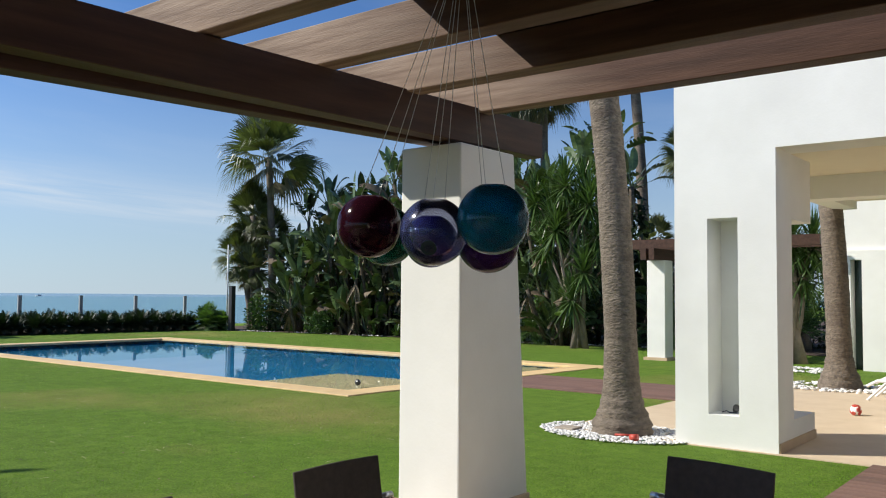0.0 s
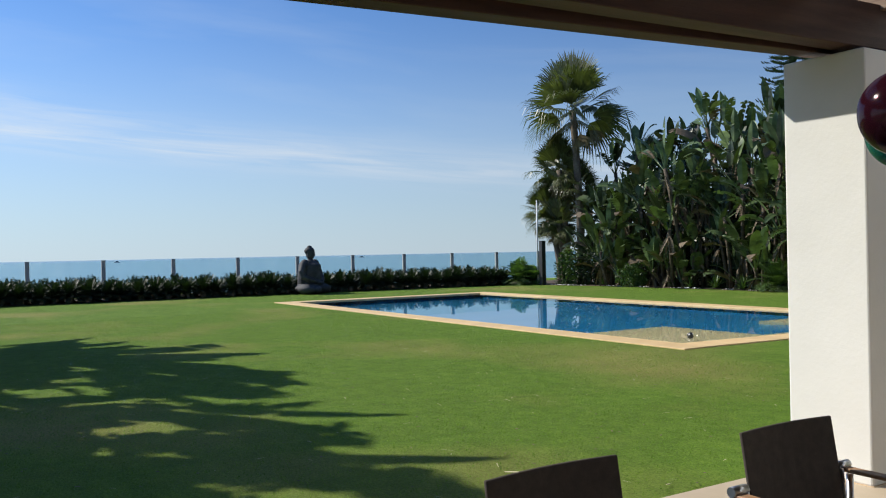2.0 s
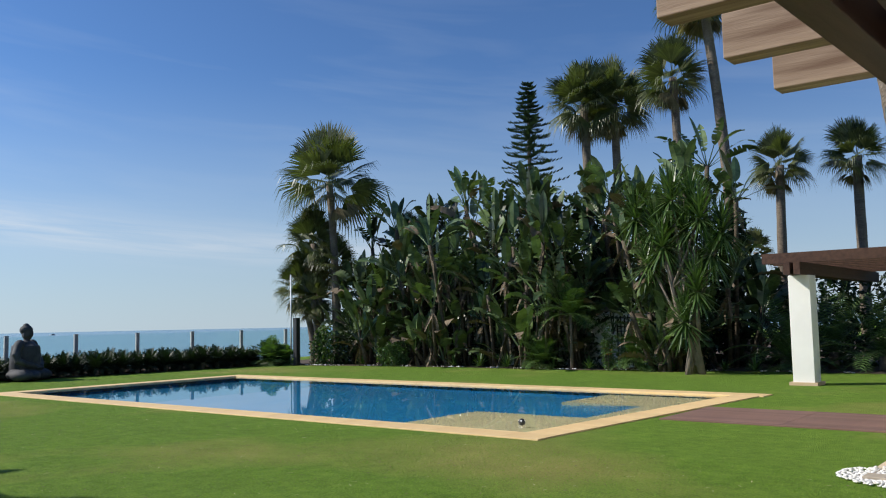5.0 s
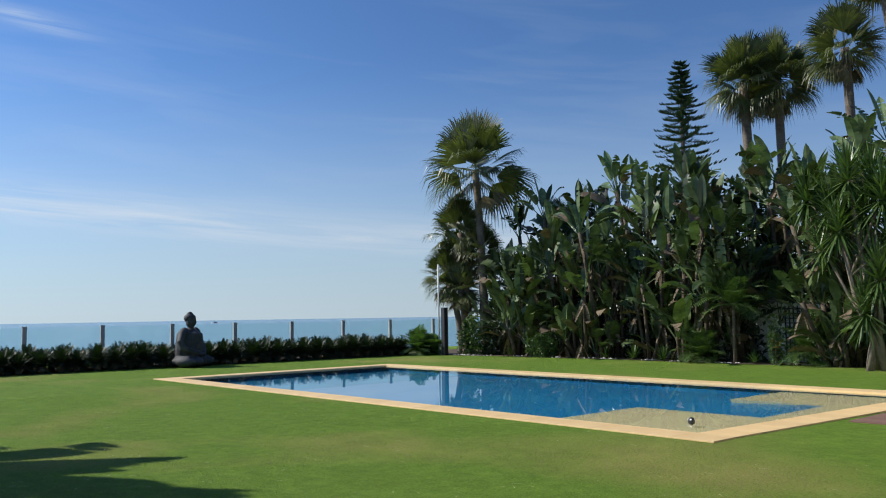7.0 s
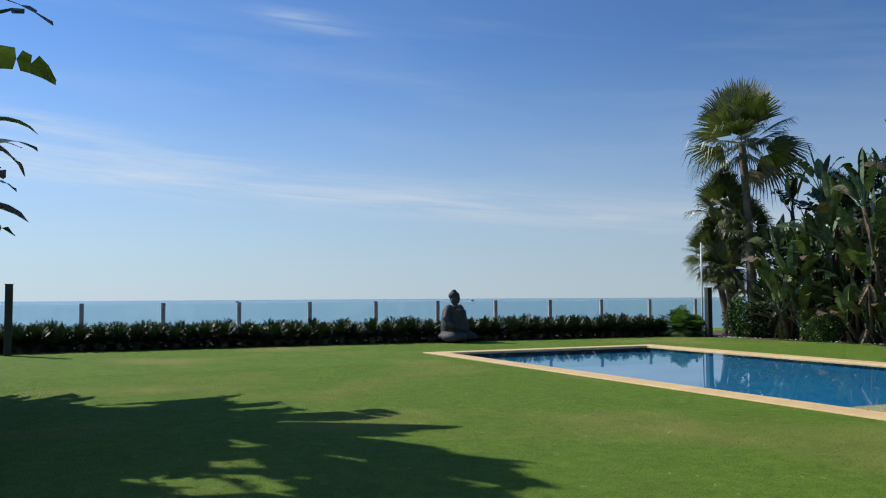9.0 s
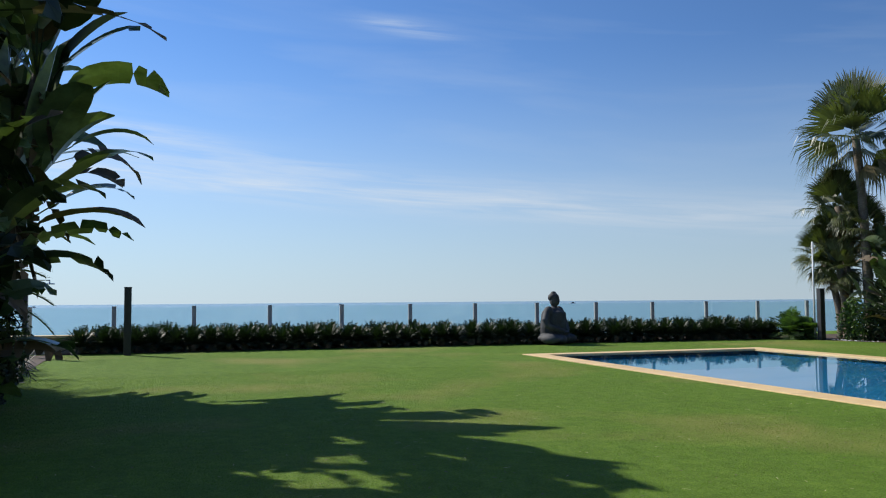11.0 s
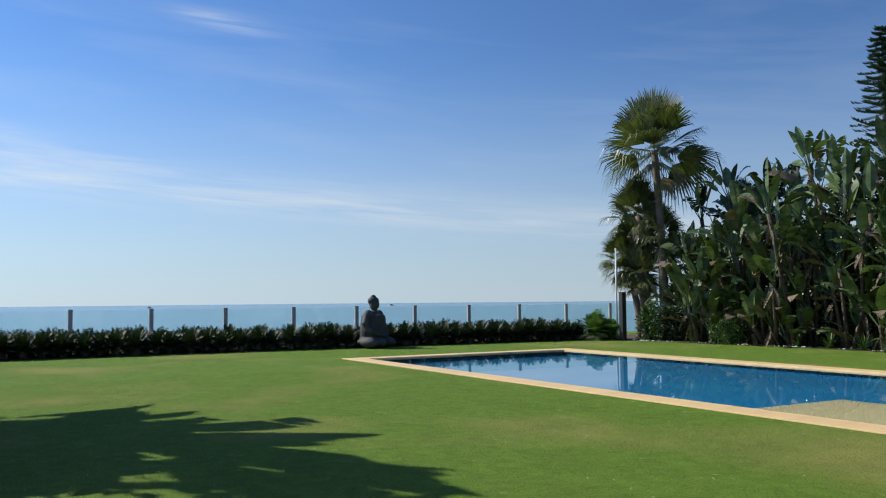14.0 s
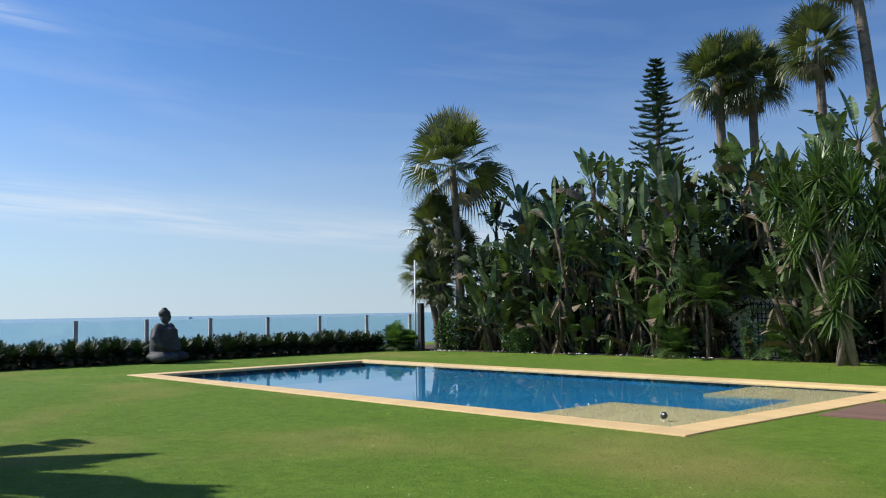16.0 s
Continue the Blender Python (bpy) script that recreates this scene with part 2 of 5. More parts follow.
M_BANANA = material("paddle_leaf", (0.022, 0.042, 0.013), (0.125, 0.175, 0.07), 1.6, 0.3, 0.15, 14, trans=0.09, vary=0.78, stretch=(1, 1, 2))
M_BANDRY = material("paddle_leaf_dry", (0.08, 0.055, 0.032), (0.19, 0.145, 0.09), 1.5, 0.8, 0, trans=0.03, island=0.3)
M_YUCCA = material("yucca_leaf", (0.035, 0.075, 0.02), (0.105, 0.17, 0.05), 1.2, 0.4, 0, trans=0.15, island=0.35)
M_CYCAD = material("cycad_leaf", (0.009, 0.020, 0.007), (0.024, 0.043, 0.014), 1.2, 0.55, 0, trans=0.15, island=0.35)
M_SHRUB = material("shrub_leaf", (0.04, 0.085, 0.025), (0.09, 0.15, 0.045), 2, 0.5, 0, trans=0.25, island=0.45)
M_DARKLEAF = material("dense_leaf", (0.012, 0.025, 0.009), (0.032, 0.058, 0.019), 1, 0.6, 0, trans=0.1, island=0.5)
M_PINE = material("pine_needle", (0.025, 0.05, 0.03), (0.055, 0.09, 0.05), 1.5, 0.6, 0, trans=0.1, island=0.3)
M_SOIL = material("bed_soil", (0.055, 0.036, 0.024), (0.11, 0.075, 0.05), 3, 0.95, 0.8, 30, bump_dist=0.03)
M_PEBBLE = material("white_pebble", (0.70, 0.68, 0.63), (0.82, 0.80, 0.76), 6, 0.7, 0.1, island=0.2)
M_STONEWALL = material("low_wall_stone", (0.30, 0.25, 0.19), (0.42, 0.36, 0.28), 3, 0.9, 0.5, 20)
M_BUDDHA = material("statue_lava_stone", (0.025, 0.028, 0.032), (0.05, 0.052, 0.058), 5, 0.75, 0.5, 40, c3=(0.09, 0.092, 0.10), scale3=1.6, bump_dist=0.01)
M_STEEL = material("brushed_steel", (0.55, 0.55, 0.55), (0.66, 0.66, 0.66), 5, 0.3, 0.05, metal=1.0)
M_POST = material("fence_post_aluminium", (0.30, 0.31, 0.31), (0.38, 0.39, 0.39), 5, 0.5, 0.05, metal=0.3)
M_DARKPOST = material("dark_bronze_post", (0.018, 0.018, 0.02), (0.03, 0.03, 0.032), 4, 0.5, 0.1)
M_POLE = material("white_pole", (0.72, 0.73, 0.74), (0.8, 0.8, 0.8), 4, 0.4, 0.02)
M_SLING = material("chair_sling_fabric", (0.055, 0.042, 0.036), (0.08, 0.062, 0.052), 30, 0.8, 0.4, 260, bump_dist=0.002)
M_TEAK = material("teak", (0.30, 0.16, 0.08), (0.40, 0.23, 0.12), 3, 0.5, 0.15, 40, stretch=(1, 6, 1))
M_TABLE = material("dark_table_top", (0.13, 0.05, 0.032), (0.19, 0.075, 0.048), 3, 0.6, 0.15, 30, stretch=(6, 1, 1))
M_TRELLIS = material("dark_trellis_timber", (0.035, 0.028, 0.022), (0.06, 0.048, 0.04), 5, 0.8, 0.2)
M_PLASTIC = material("white_plastic", (0.78, 0.78, 0.77), (0.83, 0.83, 0.82), 4, 0.4, 0.02)
M_CORD = material("nylon_cord", (0.5, 0.5, 0.5), (0.62, 0.62, 0.62), 9, 0.5, 0)
M_DARKGLASS = material("dark_window_glass", (0.03, 0.05, 0.045), (0.05, 0.08, 0.07), 1, 0.05, 0)
M_BLACK = material("black_rubber", (0.02, 0.02, 0.022), (0.035, 0.035, 0.04), 4, 0.4, 0.05)
M_RED = material("red_plastic", (0.45, 0.05, 0.03), (0.55, 0.08, 0.05), 4, 0.5, 0.02)
M_ORANGE = material("orange_bloom", (0.6, 0.16, 0.03), (0.7, 0.3, 0.05), 4, 0.6, 0, island=0.3)


def turf(m):
    """Fine mottling of the mown turf: darker gaps between tufts and paler tips."""
    nt = m.node_tree
    b = nt.nodes["Principled BSDF"]
    src = b.inputs["Base Color"].links[0].from_socket
    tc = nt.nodes.new("ShaderNodeTexCoord")
    for scale, lo, hi, a0, a1 in ((38.0, 0.35, 0.65, 0.76, 1.34), (1.3, 0.35, 0.7, 0.92, 1.14)):
        n = nt.nodes.new("ShaderNodeTexNoise")
        n.inputs["Scale"].default_value = scale
        n.inputs["Detail"].default_value = 6
        n.inputs["Roughness"].default_value = 0.7
        mr = nt.nodes.new("ShaderNodeMapRange")
        mr.inputs["From Min"].default_value = lo
        mr.inputs["From Max"].default_value = hi
        mr.inputs["To Min"].default_value = a0
        mr.inputs["To Max"].default_value = a1
        mx = nt.nodes.new("ShaderNodeMixRGB")
        mx.blend_type = "MULTIPLY"
        mx.inputs["Fac"].default_value = 1.0
        nt.links.new(tc.outputs["Object"], n.inputs["Vector"])
        nt.links.new(n.outputs["Fac"], mr.inputs["Value"])
        nt.links.new(src, mx.inputs["Color1"])
        nt.links.new(mr.outputs["Result"], mx.inputs["Color2"])
        src = mx.outputs["Color"]
    nt.links.new(src, b.inputs["Base Color"])


turf(M_LAWN)


def tan_ends(m):
    """The timber's outer ends, out from under the mat, turn from dark brown to streaky tan."""
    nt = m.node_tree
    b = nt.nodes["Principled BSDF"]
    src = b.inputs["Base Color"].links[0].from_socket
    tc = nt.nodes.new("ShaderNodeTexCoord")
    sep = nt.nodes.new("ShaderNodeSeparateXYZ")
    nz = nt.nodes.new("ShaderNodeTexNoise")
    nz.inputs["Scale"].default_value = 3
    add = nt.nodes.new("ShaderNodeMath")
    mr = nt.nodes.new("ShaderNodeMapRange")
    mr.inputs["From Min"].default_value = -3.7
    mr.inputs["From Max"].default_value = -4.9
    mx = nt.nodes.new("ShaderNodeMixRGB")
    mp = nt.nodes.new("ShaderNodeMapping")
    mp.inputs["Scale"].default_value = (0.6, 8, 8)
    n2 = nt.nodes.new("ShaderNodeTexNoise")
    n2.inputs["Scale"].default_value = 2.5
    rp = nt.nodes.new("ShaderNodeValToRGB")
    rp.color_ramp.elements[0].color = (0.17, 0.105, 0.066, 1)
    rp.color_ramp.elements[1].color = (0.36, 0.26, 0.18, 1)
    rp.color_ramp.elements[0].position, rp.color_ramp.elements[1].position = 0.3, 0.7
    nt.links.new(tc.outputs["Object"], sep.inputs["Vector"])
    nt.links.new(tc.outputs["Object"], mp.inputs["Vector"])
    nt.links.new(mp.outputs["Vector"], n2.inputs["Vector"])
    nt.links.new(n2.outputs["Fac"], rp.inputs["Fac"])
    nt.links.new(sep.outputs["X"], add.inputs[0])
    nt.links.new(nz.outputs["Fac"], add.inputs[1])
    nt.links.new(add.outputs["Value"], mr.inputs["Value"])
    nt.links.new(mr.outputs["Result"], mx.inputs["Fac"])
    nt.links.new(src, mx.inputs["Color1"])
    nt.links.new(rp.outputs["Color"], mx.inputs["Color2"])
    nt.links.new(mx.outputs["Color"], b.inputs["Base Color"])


tan_ends(M_WOOD)


def blown_glass(name, tint, edge, body=0.32):
    """Coloured blown glass: see-through in its tint, a little of its own colour, gloss by the angle."""
    m = pane(name, tint, 0.10, 1.4, 0.05, 14)
    nt = m.node_tree
    out = nt.nodes["Material Output"]
    prev = out.inputs["Surface"].links[0].from_socket
    df = nt.nodes.new("ShaderNodeBsdfDiffuse")
    df.inputs["Color"].default_value = (*edge, 1)
    ms = nt.nodes.new("ShaderNodeMixShader")
    ms.inputs["Fac"].default_value = body
    nt.links.new(prev, ms.inputs[1])
    nt.links.new(df.outputs["BSDF"], ms.inputs[2])
    nt.links.new(ms.outputs["Shader"], out.inputs["Surface"])
    return m


M_G_RED = blown_glass("glass_burgundy", (0.24, 0.06, 0.10), (0.05, 0.01, 0.022))
M_G_CLEAR = blown_glass("glass_clear_blue", (0.74, 0.76, 0.84), (0.10, 0.12, 0.30), 0.12)
M_G_TEAL = blown_glass("glass_turquoise", (0.06, 0.50, 0.72), (0.01, 0.22, 0.36))
M_G_BLUE = blown_glass("glass_cobalt", (0.12, 0.14, 0.62), (0.03, 0.03, 0.30))
M_G_GREEN = blown_glass("glass_green", (0.15, 0.6, 0.48), (0.02, 0.25, 0.18))
M_G_PURPLE = blown_glass("glass_violet", (0.30, 0.14, 0.50), (0.08, 0.03, 0.18))

# ---- mesh helpers ----


def part(name, bm, mat, parent=None, label=""):
    me = bpy.data.meshes.new(name)
    bm.to_mesh(me)
    bm.free()
    me.materials.append(mat)
    ob = new(name, me)
    ob.parent = parent
    if label:
        ob["label"] = label
    return ob


def mesh_ob(name, verts, faces, mat, parent=None, smooth=False):
    me = bpy.data.meshes.new(name)
    me.from_pydata([tuple(v) for v in verts], [], faces)
    me.materials.append(mat)
    if smooth:
        me.polygons.foreach_set("use_smooth", [True] * len(me.polygons))
    me.update()
    ob = new(name, me)
    ob.parent = parent
    return ob


def bm_box(bm, x0, x1, y0, y1, z0, z1, bevel=0.0, m=None):
    r = bmesh.ops.create_cube(bm, size=1.0)
    vs = r["verts"]
    for v in vs:
        v.co = Vector(((x0 + x1) / 2 + v.co.x * (x1 - x0), (y0 + y1) / 2 + v.co.y * (y1 - y0), (z0 + z1) / 2 + v.co.z * (z1 - z0)))
    if bevel:
        es = list({e for v in vs for e in v.link_edges})
        r2 = bmesh.ops.bevel(bm, geom=es, offset=bevel, segments=2, affect="EDGES", profile=0.5)
        vs = list({v for f in r2["faces"] for v in f.verts} | {v for v in vs if v.is_valid})
    if m is not None:
        bmesh.ops.transform(bm, matrix=m, verts=vs)
    return vs


def box(name, x0, x1, y0, y1, z0, z1, mat, parent=None, bevel=0.0, label=""):
    bm = bmesh.new()
    bm_box(bm, x0, x1, y0, y1, z0, z1, bevel)
    return part(name, bm, mat, parent, label)


def bm_tube(bm, pts, radii, n=10, caps=True):
    """A tube along pts with a radius at each."""
    rings = []
    pts = [Vector(p) for p in pts]
    for i, p in enumerate(pts):
        d = (pts[min(i + 1, len(pts) - 1)] - pts[max(i - 1, 0)]).normalized()
        a = d.orthogonal().normalized() if i == 0 else (a - d * a.dot(d)).normalized()
        b = d.cross(a)
        rings.append([bm.verts.new(p + (a * math.cos(2 * math.pi * k / n) + b * math.sin(2 * math.pi * k / n)) * radii[i]) for k in range(n)])
    for r0, r1 in zip(rings, rings[1:]):
        for k in range(n):
            f = bm.faces.new((r0[k], r0[(k + 1) % n], r1[(k + 1) % n], r1[k]))
            f.smooth = True
    if caps:
        bm.faces.new(rings[0][::-1])
        bm.faces.new(rings[-1])


def tube(name, pts, radii, mat, parent=None, n=10, label=""):
    bm = bmesh.new()
    bm_tube(bm, pts, radii if isinstance(radii, (list, tuple)) else [radii] * len(pts), n)
    return part(name, bm, mat, parent, label)


def empty(name, x, y, z=0.0, label="", category="", group=""):
    e = new(name)
    e.location = (x, y, z)
    return tagged(e, label, category, group)


class Leaves:
    """Collects vertices and faces of many leaves for one mesh."""

    def __init__(self):
        self.v, self.f = [], []

    def quad_strip(self, left, right):
        i = len(self.v)
        for a, b in zip(left, right):
            self.v += [tuple(a), tuple(b)]
        for k in range(len(left) - 1):
            self.f.append((i + 2 * k, i + 2 * k + 1, i + 2 * k + 3, i + 2 * k + 2))

    def blade(self, p0, d, length, width, droop=0.0, n=3, side=None, fold=0.0):
        """A narrow leaf from p0 along d, tapering to a tip, bending down by droop."""
        d = Vector(d).normalized()
        side = Vector(side).normalized() if side is not None else d.cross(Vector((0, 0, 1))).normalized()
        if side.length < 0.5:
            side = Vector((1, 0, 0))
        left, right = [], []
        for k in range(n + 1):
            s = k / n
            c = Vector(p0) + d * (length * s) + Vector((0, 0, -droop * length * s * s))
            w = width * (0.55 + 0.9 * s if s < 0.5 else 2.0 * (1 - s)) * 0.5
            left.append(c - side * max(w, 0.002))
            right.append(c + side * max(w, 0.002))
        self.quad_strip(left, right)

    def paddle(self, p0, d, length, width, rng, droop=0.5, tears=0.5, fold=0.35):
        """A big banana-like leaf: folded along its midrib and torn between its side veins."""
        d = Vector(d).normalized()
        side = d.cross(Vector((0, 0, 1)))
        side = side.normalized() if side.length > 0.1 else Vector((1, 0, 0))
        roll = rng.uniform(-0.7, 0.7)
        n = 8
        mid = []
        tangent = d.copy()
        p = Vector(p0)
        for k in range(n + 1):
            mid.append(p.copy())
            tangent = (tangent + Vector((0, 0, -droop / n * (0.4 + 1.6 * k / n)))).normalized()
            p = p + tangent * (length / n)
        prof = [0.25, 0.75, 0.97, 1.0, 0.98, 0.92, 0.8, 0.55, 0.08]
        for sgn in (-1, 1):
            pend = []
            for k in range(n + 1):
                t = (mid[min(k + 1, n)] - mid[max(k - 1, 0)]).normalized()
                s = side * math.cos(roll) + t.cross(side) * math.sin(roll)
                up = s.cross(t)
                w = width * 0.5 * prof[k]
                pend.append((s * sgn * w * math.cos(fold), up * w * math.sin(fold), t))
            k = 0
            while k < n:
                run = 1
                while k + run < n and rng.random() > tears:
                    run += 1
                sag = rng.uniform(0, 0.35) * (1 if tears > 0.2 else 0.2)
                gap = 0.10 if tears > 0.2 else 0.0
                i = len(self.v)
                for j in range(k, k + run + 1):
                    o1, o2, t = pend[j]
                    e = mid[j] + o1 + o2 + Vector((0, 0, -sag * width * 0.5))
                    if j == k and k > 0:
                        e += t * (gap * length / n * 3)
                    if j == k + run and j < n:
                        e -= t * (gap * length / n * 2)
                    self.v += [tuple(mid[j]), tuple(e)]
                for j in range(run):
                    self.f.append((i + 2 * j, i + 2 * j + 1, i + 2 * j + 3, i + 2 * j + 2))
                k += run

    def fan(self, p0, d, radius, rng, n=22, spread=2.6, droop=0.35, width=0.05):
        """A fan palm's blade: many pointed segments round the end of the stalk."""
        d = Vector(d).normalized()
        side = d.cross(Vector((0, 0, 1)))
        side = side.normalized() if side.length > 0.1 else Vector((1, 0, 0))
        up = side.cross(d)
        tw = rng.uniform(-0.9, 0.9)
        side = side * math.cos(tw) + up * math.sin(tw)
        up = side.cross(d)
        for k in range(n):
            a = (k / (n - 1) - 0.5) * spread
            v = (d * math.cos(a) + side * math.sin(a) + up * 0.22 * math.cos(a * 1.2)).normalized()
            r = radius * (0.66 + 0.34 * math.cos(a)) * rng.uniform(0.84, 1.1)
            s = (side * math.cos(a) - d * math.sin(a)).normalized()
            a0 = Vector(p0)
            m = a0 + v * r * 0.55
            e = a0 + v * r * 0.84 + Vector((0, 0, -droop * r * 0.2))
            tip = a0 + v * r * 0.98 + Vector((0, 0, -droop * r * rng.uniform(0.45, 0.9)))
            w = width * radius * 0.7
            i = len(self.v)
            self.v += [tuple(a0), tuple(m - s * w), tuple(m + s * w), tuple(e - s * w * 0.5), tuple(e + s * w * 0.5), tuple(tip)]
            self.f += [(i, i + 1, i + 2), (i + 1, i + 3, i + 4, i + 2), (i + 3, i + 5, i + 4)]

    def pinnate(self, p0, d, length, rng, droop=0.6, n=16, leaflet=0.3, width=0.03, vee=0.5):
        """A feather-shaped frond."""
        d = Vector(d).normalized()
        t = d.copy()
        p = Vector(p0)
        pts = []
        for k in range(n + 1):
            pts.append((p.copy(), t.copy()))
            t = (t + Vector((0, 0, -droop / n * (0.5 + k / n)))).normalized()
            p = p + t * (length / n)
        ws = length * 0.008
        self.quad_strip([a + Vector((0, 0, ws)) for a, _ in pts[::2]], [a - Vector((0, 0, ws)) for a, _ in pts[::2]])
        for k in range(2, n + 1):
            q, t = pts[k]
            side = t.cross(Vector((0, 0, 1)))
            side = side.normalized() if side.length > 0.1 else Vector((1, 0, 0))
            up = side.cross(t)
            s = k / n
            ll = leaflet * (0.5 + 1.1 * math.sin(math.pi * min(1, s * 0.9 + 0.08))) * 0.75
            for sg in (-1, 1):
                v = (side * sg + t * 0.6 + up * vee).normalized()
                self.blade(q, v, ll * rng.uniform(0.85, 1.1), width, 0.25, 2, side=t)

    def small(self, c, size, rng):
        n = Vector((rng.gauss(0, 1), rng.gauss(0, 1), rng.gauss(0, 1) + 0.6)).normalized()
        a = n.orthogonal().normalized()
        ang = rng.uniform(0, 6.28)
        b = n.cross(a)
        u = a * math.cos(ang) + b * math.sin(ang)
        w = n.cross(u)
        i = len(self.v)
        c = Vector(c)
        self.v += [tuple(c - u * size), tuple(c + w * size * 0.45), tuple(c + u * size), tuple(c - w * size * 0.45)]
        self.f.append((i, i + 1, i + 2, i + 3))

    def ob(self, name, mat, parent):
        return mesh_ob(name, self.v, self.f, mat, parent)


def direction(az, el):
    return Vector((math.cos(az) * math.cos(el), math.sin(az) * math.cos(el), math.sin(el)))

# ---- ground, sea, pool ----
POOL = (-27.79, -11.19, 9.37, 17.31)
COP = 0.55
SKEW = 0.06
WX0, WX1, WY0, WY1 = POOL[0] + COP, POOL[1] - COP, POOL[2] + COP, POOL[3] - COP
WXR = WX1 + 0.46


def sheet_with_hole(name, x0, x1, y0, y1, hole, z, mat, kind="structure"):
    hx0, hx1, hy0, hy1 = hole
    xs, ys = [x0, hx0, hx1, x1], [y0, hy0, hy1, y1]
    verts = [(x, y, z) for y in ys for x in xs]
    faces = []
    for j in range(3):
        for i in range(3):
            if (i, j) != (1, 1):
                a = j * 4 + i
                faces.append((a, a + 1, a + 5, a + 4))
    ob = mesh_ob(name, verts, faces, mat)
    return tagged(ob, kind=kind)


lawn = sheet_with_hole("ground", -37.5, 400, -400, 400, (POOL[0], POOL[1], POOL[2], POOL[3]), 0.0, M_LAWN)
lawn["label"] = "flat mown green lawn with a few dry patches"
sea = mesh_ob("water", [(-4700, -4700, -14), (-37, -4700, -14), (-37, 4700, -14), (-4700, 4700, -14)], [(0, 1, 2, 3)], M_SEA)
tagged(sea, "calm turquoise sea out to the horizon", kind="structure")
bank = mesh_ob("bank", [(-37.5, -400, 0), (-37.5, 400, 0), (-60, 400, -14.2), (-60, -400, -14.2)], [(0, 1, 2, 3)], M_SOIL)
tagged(bank, kind="structure")

pool = mesh_ob("pool_basin", [], [], M_DEEP)
tagged(pool, "rectangular swimming pool with blue mosaic and beige shallow shelf", "swimming pool", kind="structure")


def grid_box_mesh(name, boxes, mat, parent):
    bm = bmesh.new()
    for b in boxes:
        bm_box(bm, *b)
    return part(name, bm, mat, parent)


DEEPX, STEPX = -14.1, -12.3
box("basin_floor", WX0, STEPX, WY0 + 0.3, WY1, -0.8, -0.17, M_DEEP, pool)
box("basin_side", WX0, WXR, WY0 - 0.25, WY0, -0.8, -0.03, M_DEEP, pool)
box("basin_side", WX0, WXR, WY1, WY1 + 0.25, -0.8, -0.03, M_DEEP, pool)
box("basin_side", WX0 - 0.25, WX0, WY0, WY1, -0.8, -0.03, M_DEEP, pool)
box("basin_side", WXR, WXR + 0.25, WY0, WY1, -0.8, -0.03, M_SHELF, pool)
box("bench", WX0, -14.62, WY0, WY0 + 0.3, -0.8, -0.14, M_SHELF, pool, label="pale underwater bench")
box("shelf", -14.62, WXR, WY0, 12.6, -0.8, -0.075, M_SHELF, pool, label="pale shallow underwater shelf")
box("shelf", STEPX, WXR, 12.6, 14.8, -0.8, -0.075, M_SHELF, pool, label="pale shallow underwater shelf")
box("shelf", DEEPX, WXR, 14.8, WY1, -0.8, -0.075, M_SHELF, pool, label="pale shallow underwater shelf")
for k in range(4):
    x1 = STEPX - 0.45 * k
    box("pool_step", x1 - 0.45, x1, 12.6, 14.8, -0.8, -0.085 - 0.016 * k, M_DEEP, pool, label="blue mosaic underwater step")
water = mesh_ob("pool_water", [(WX0, WY0, -0.015), (WXR, WY0, -0.015), (WXR, WY1, -0.015), (WX0, WY1, -0.015)], [(0, 1, 2, 3)], M_WATER)
tagged(water, "still clear pool water mirroring the sky", kind="structure")
water.visible_shadow = False

# house wing, patio, decks, terrace
terrace = box("floor", -5.86, 3.5, -7, 5.08, -0.3, 0.12, M_TERRACE, bevel=0.012)
tagged(terrace, "beige stone terrace floor", kind="structure")
patio = box("patio_floor", -7.1, 14, 8.74, 15.7, -0.3, 0.012, M_PATIO)
tagged(patio, "pale beige stone patio floor", kind="structure")
deck_path = new("deck_path")
deck_path.location = (0, 0, 0)
tagged(deck_path, "reddish brown timber deck path beside the pool", kind="structure")
deck_side = new("deck_side")
tagged(deck_side, "reddish brown timber deck beside the lawn", kind="structure")

pillar = empty("pillar", -5.56, 4.725, 0, "square white rendered pillar carrying the pergola beam", "pillar")
pillar["kind"] = "structure"


def local_box(name, x0, x1, y0, y1, z0, z1, mat, parent, bevel=0.0, label=""):
    ob = box(name, x0, x1, y0, y1, z0, z1, mat, parent, bevel, label)
    ob.matrix_parent_inverse = Matrix.Translation(parent.location).inverted()
    return ob


shaft = local_box("shaft", -5.83, -5.29, 4.41, 5.07, 0.12, 2.66, M_WHITE, pillar, 0.012)
for v in shaft.data.vertices:
    if v.co.y > 4.8:
        v.co.y += 0.2 * (2.66 - v.co.z) / 2.54
local_box("base_slab", -5.845, -5.275, 4.395, 5.285, 0.0, 0.124, M_SKIRT, pillar, 0.008, "beige stone base slab")

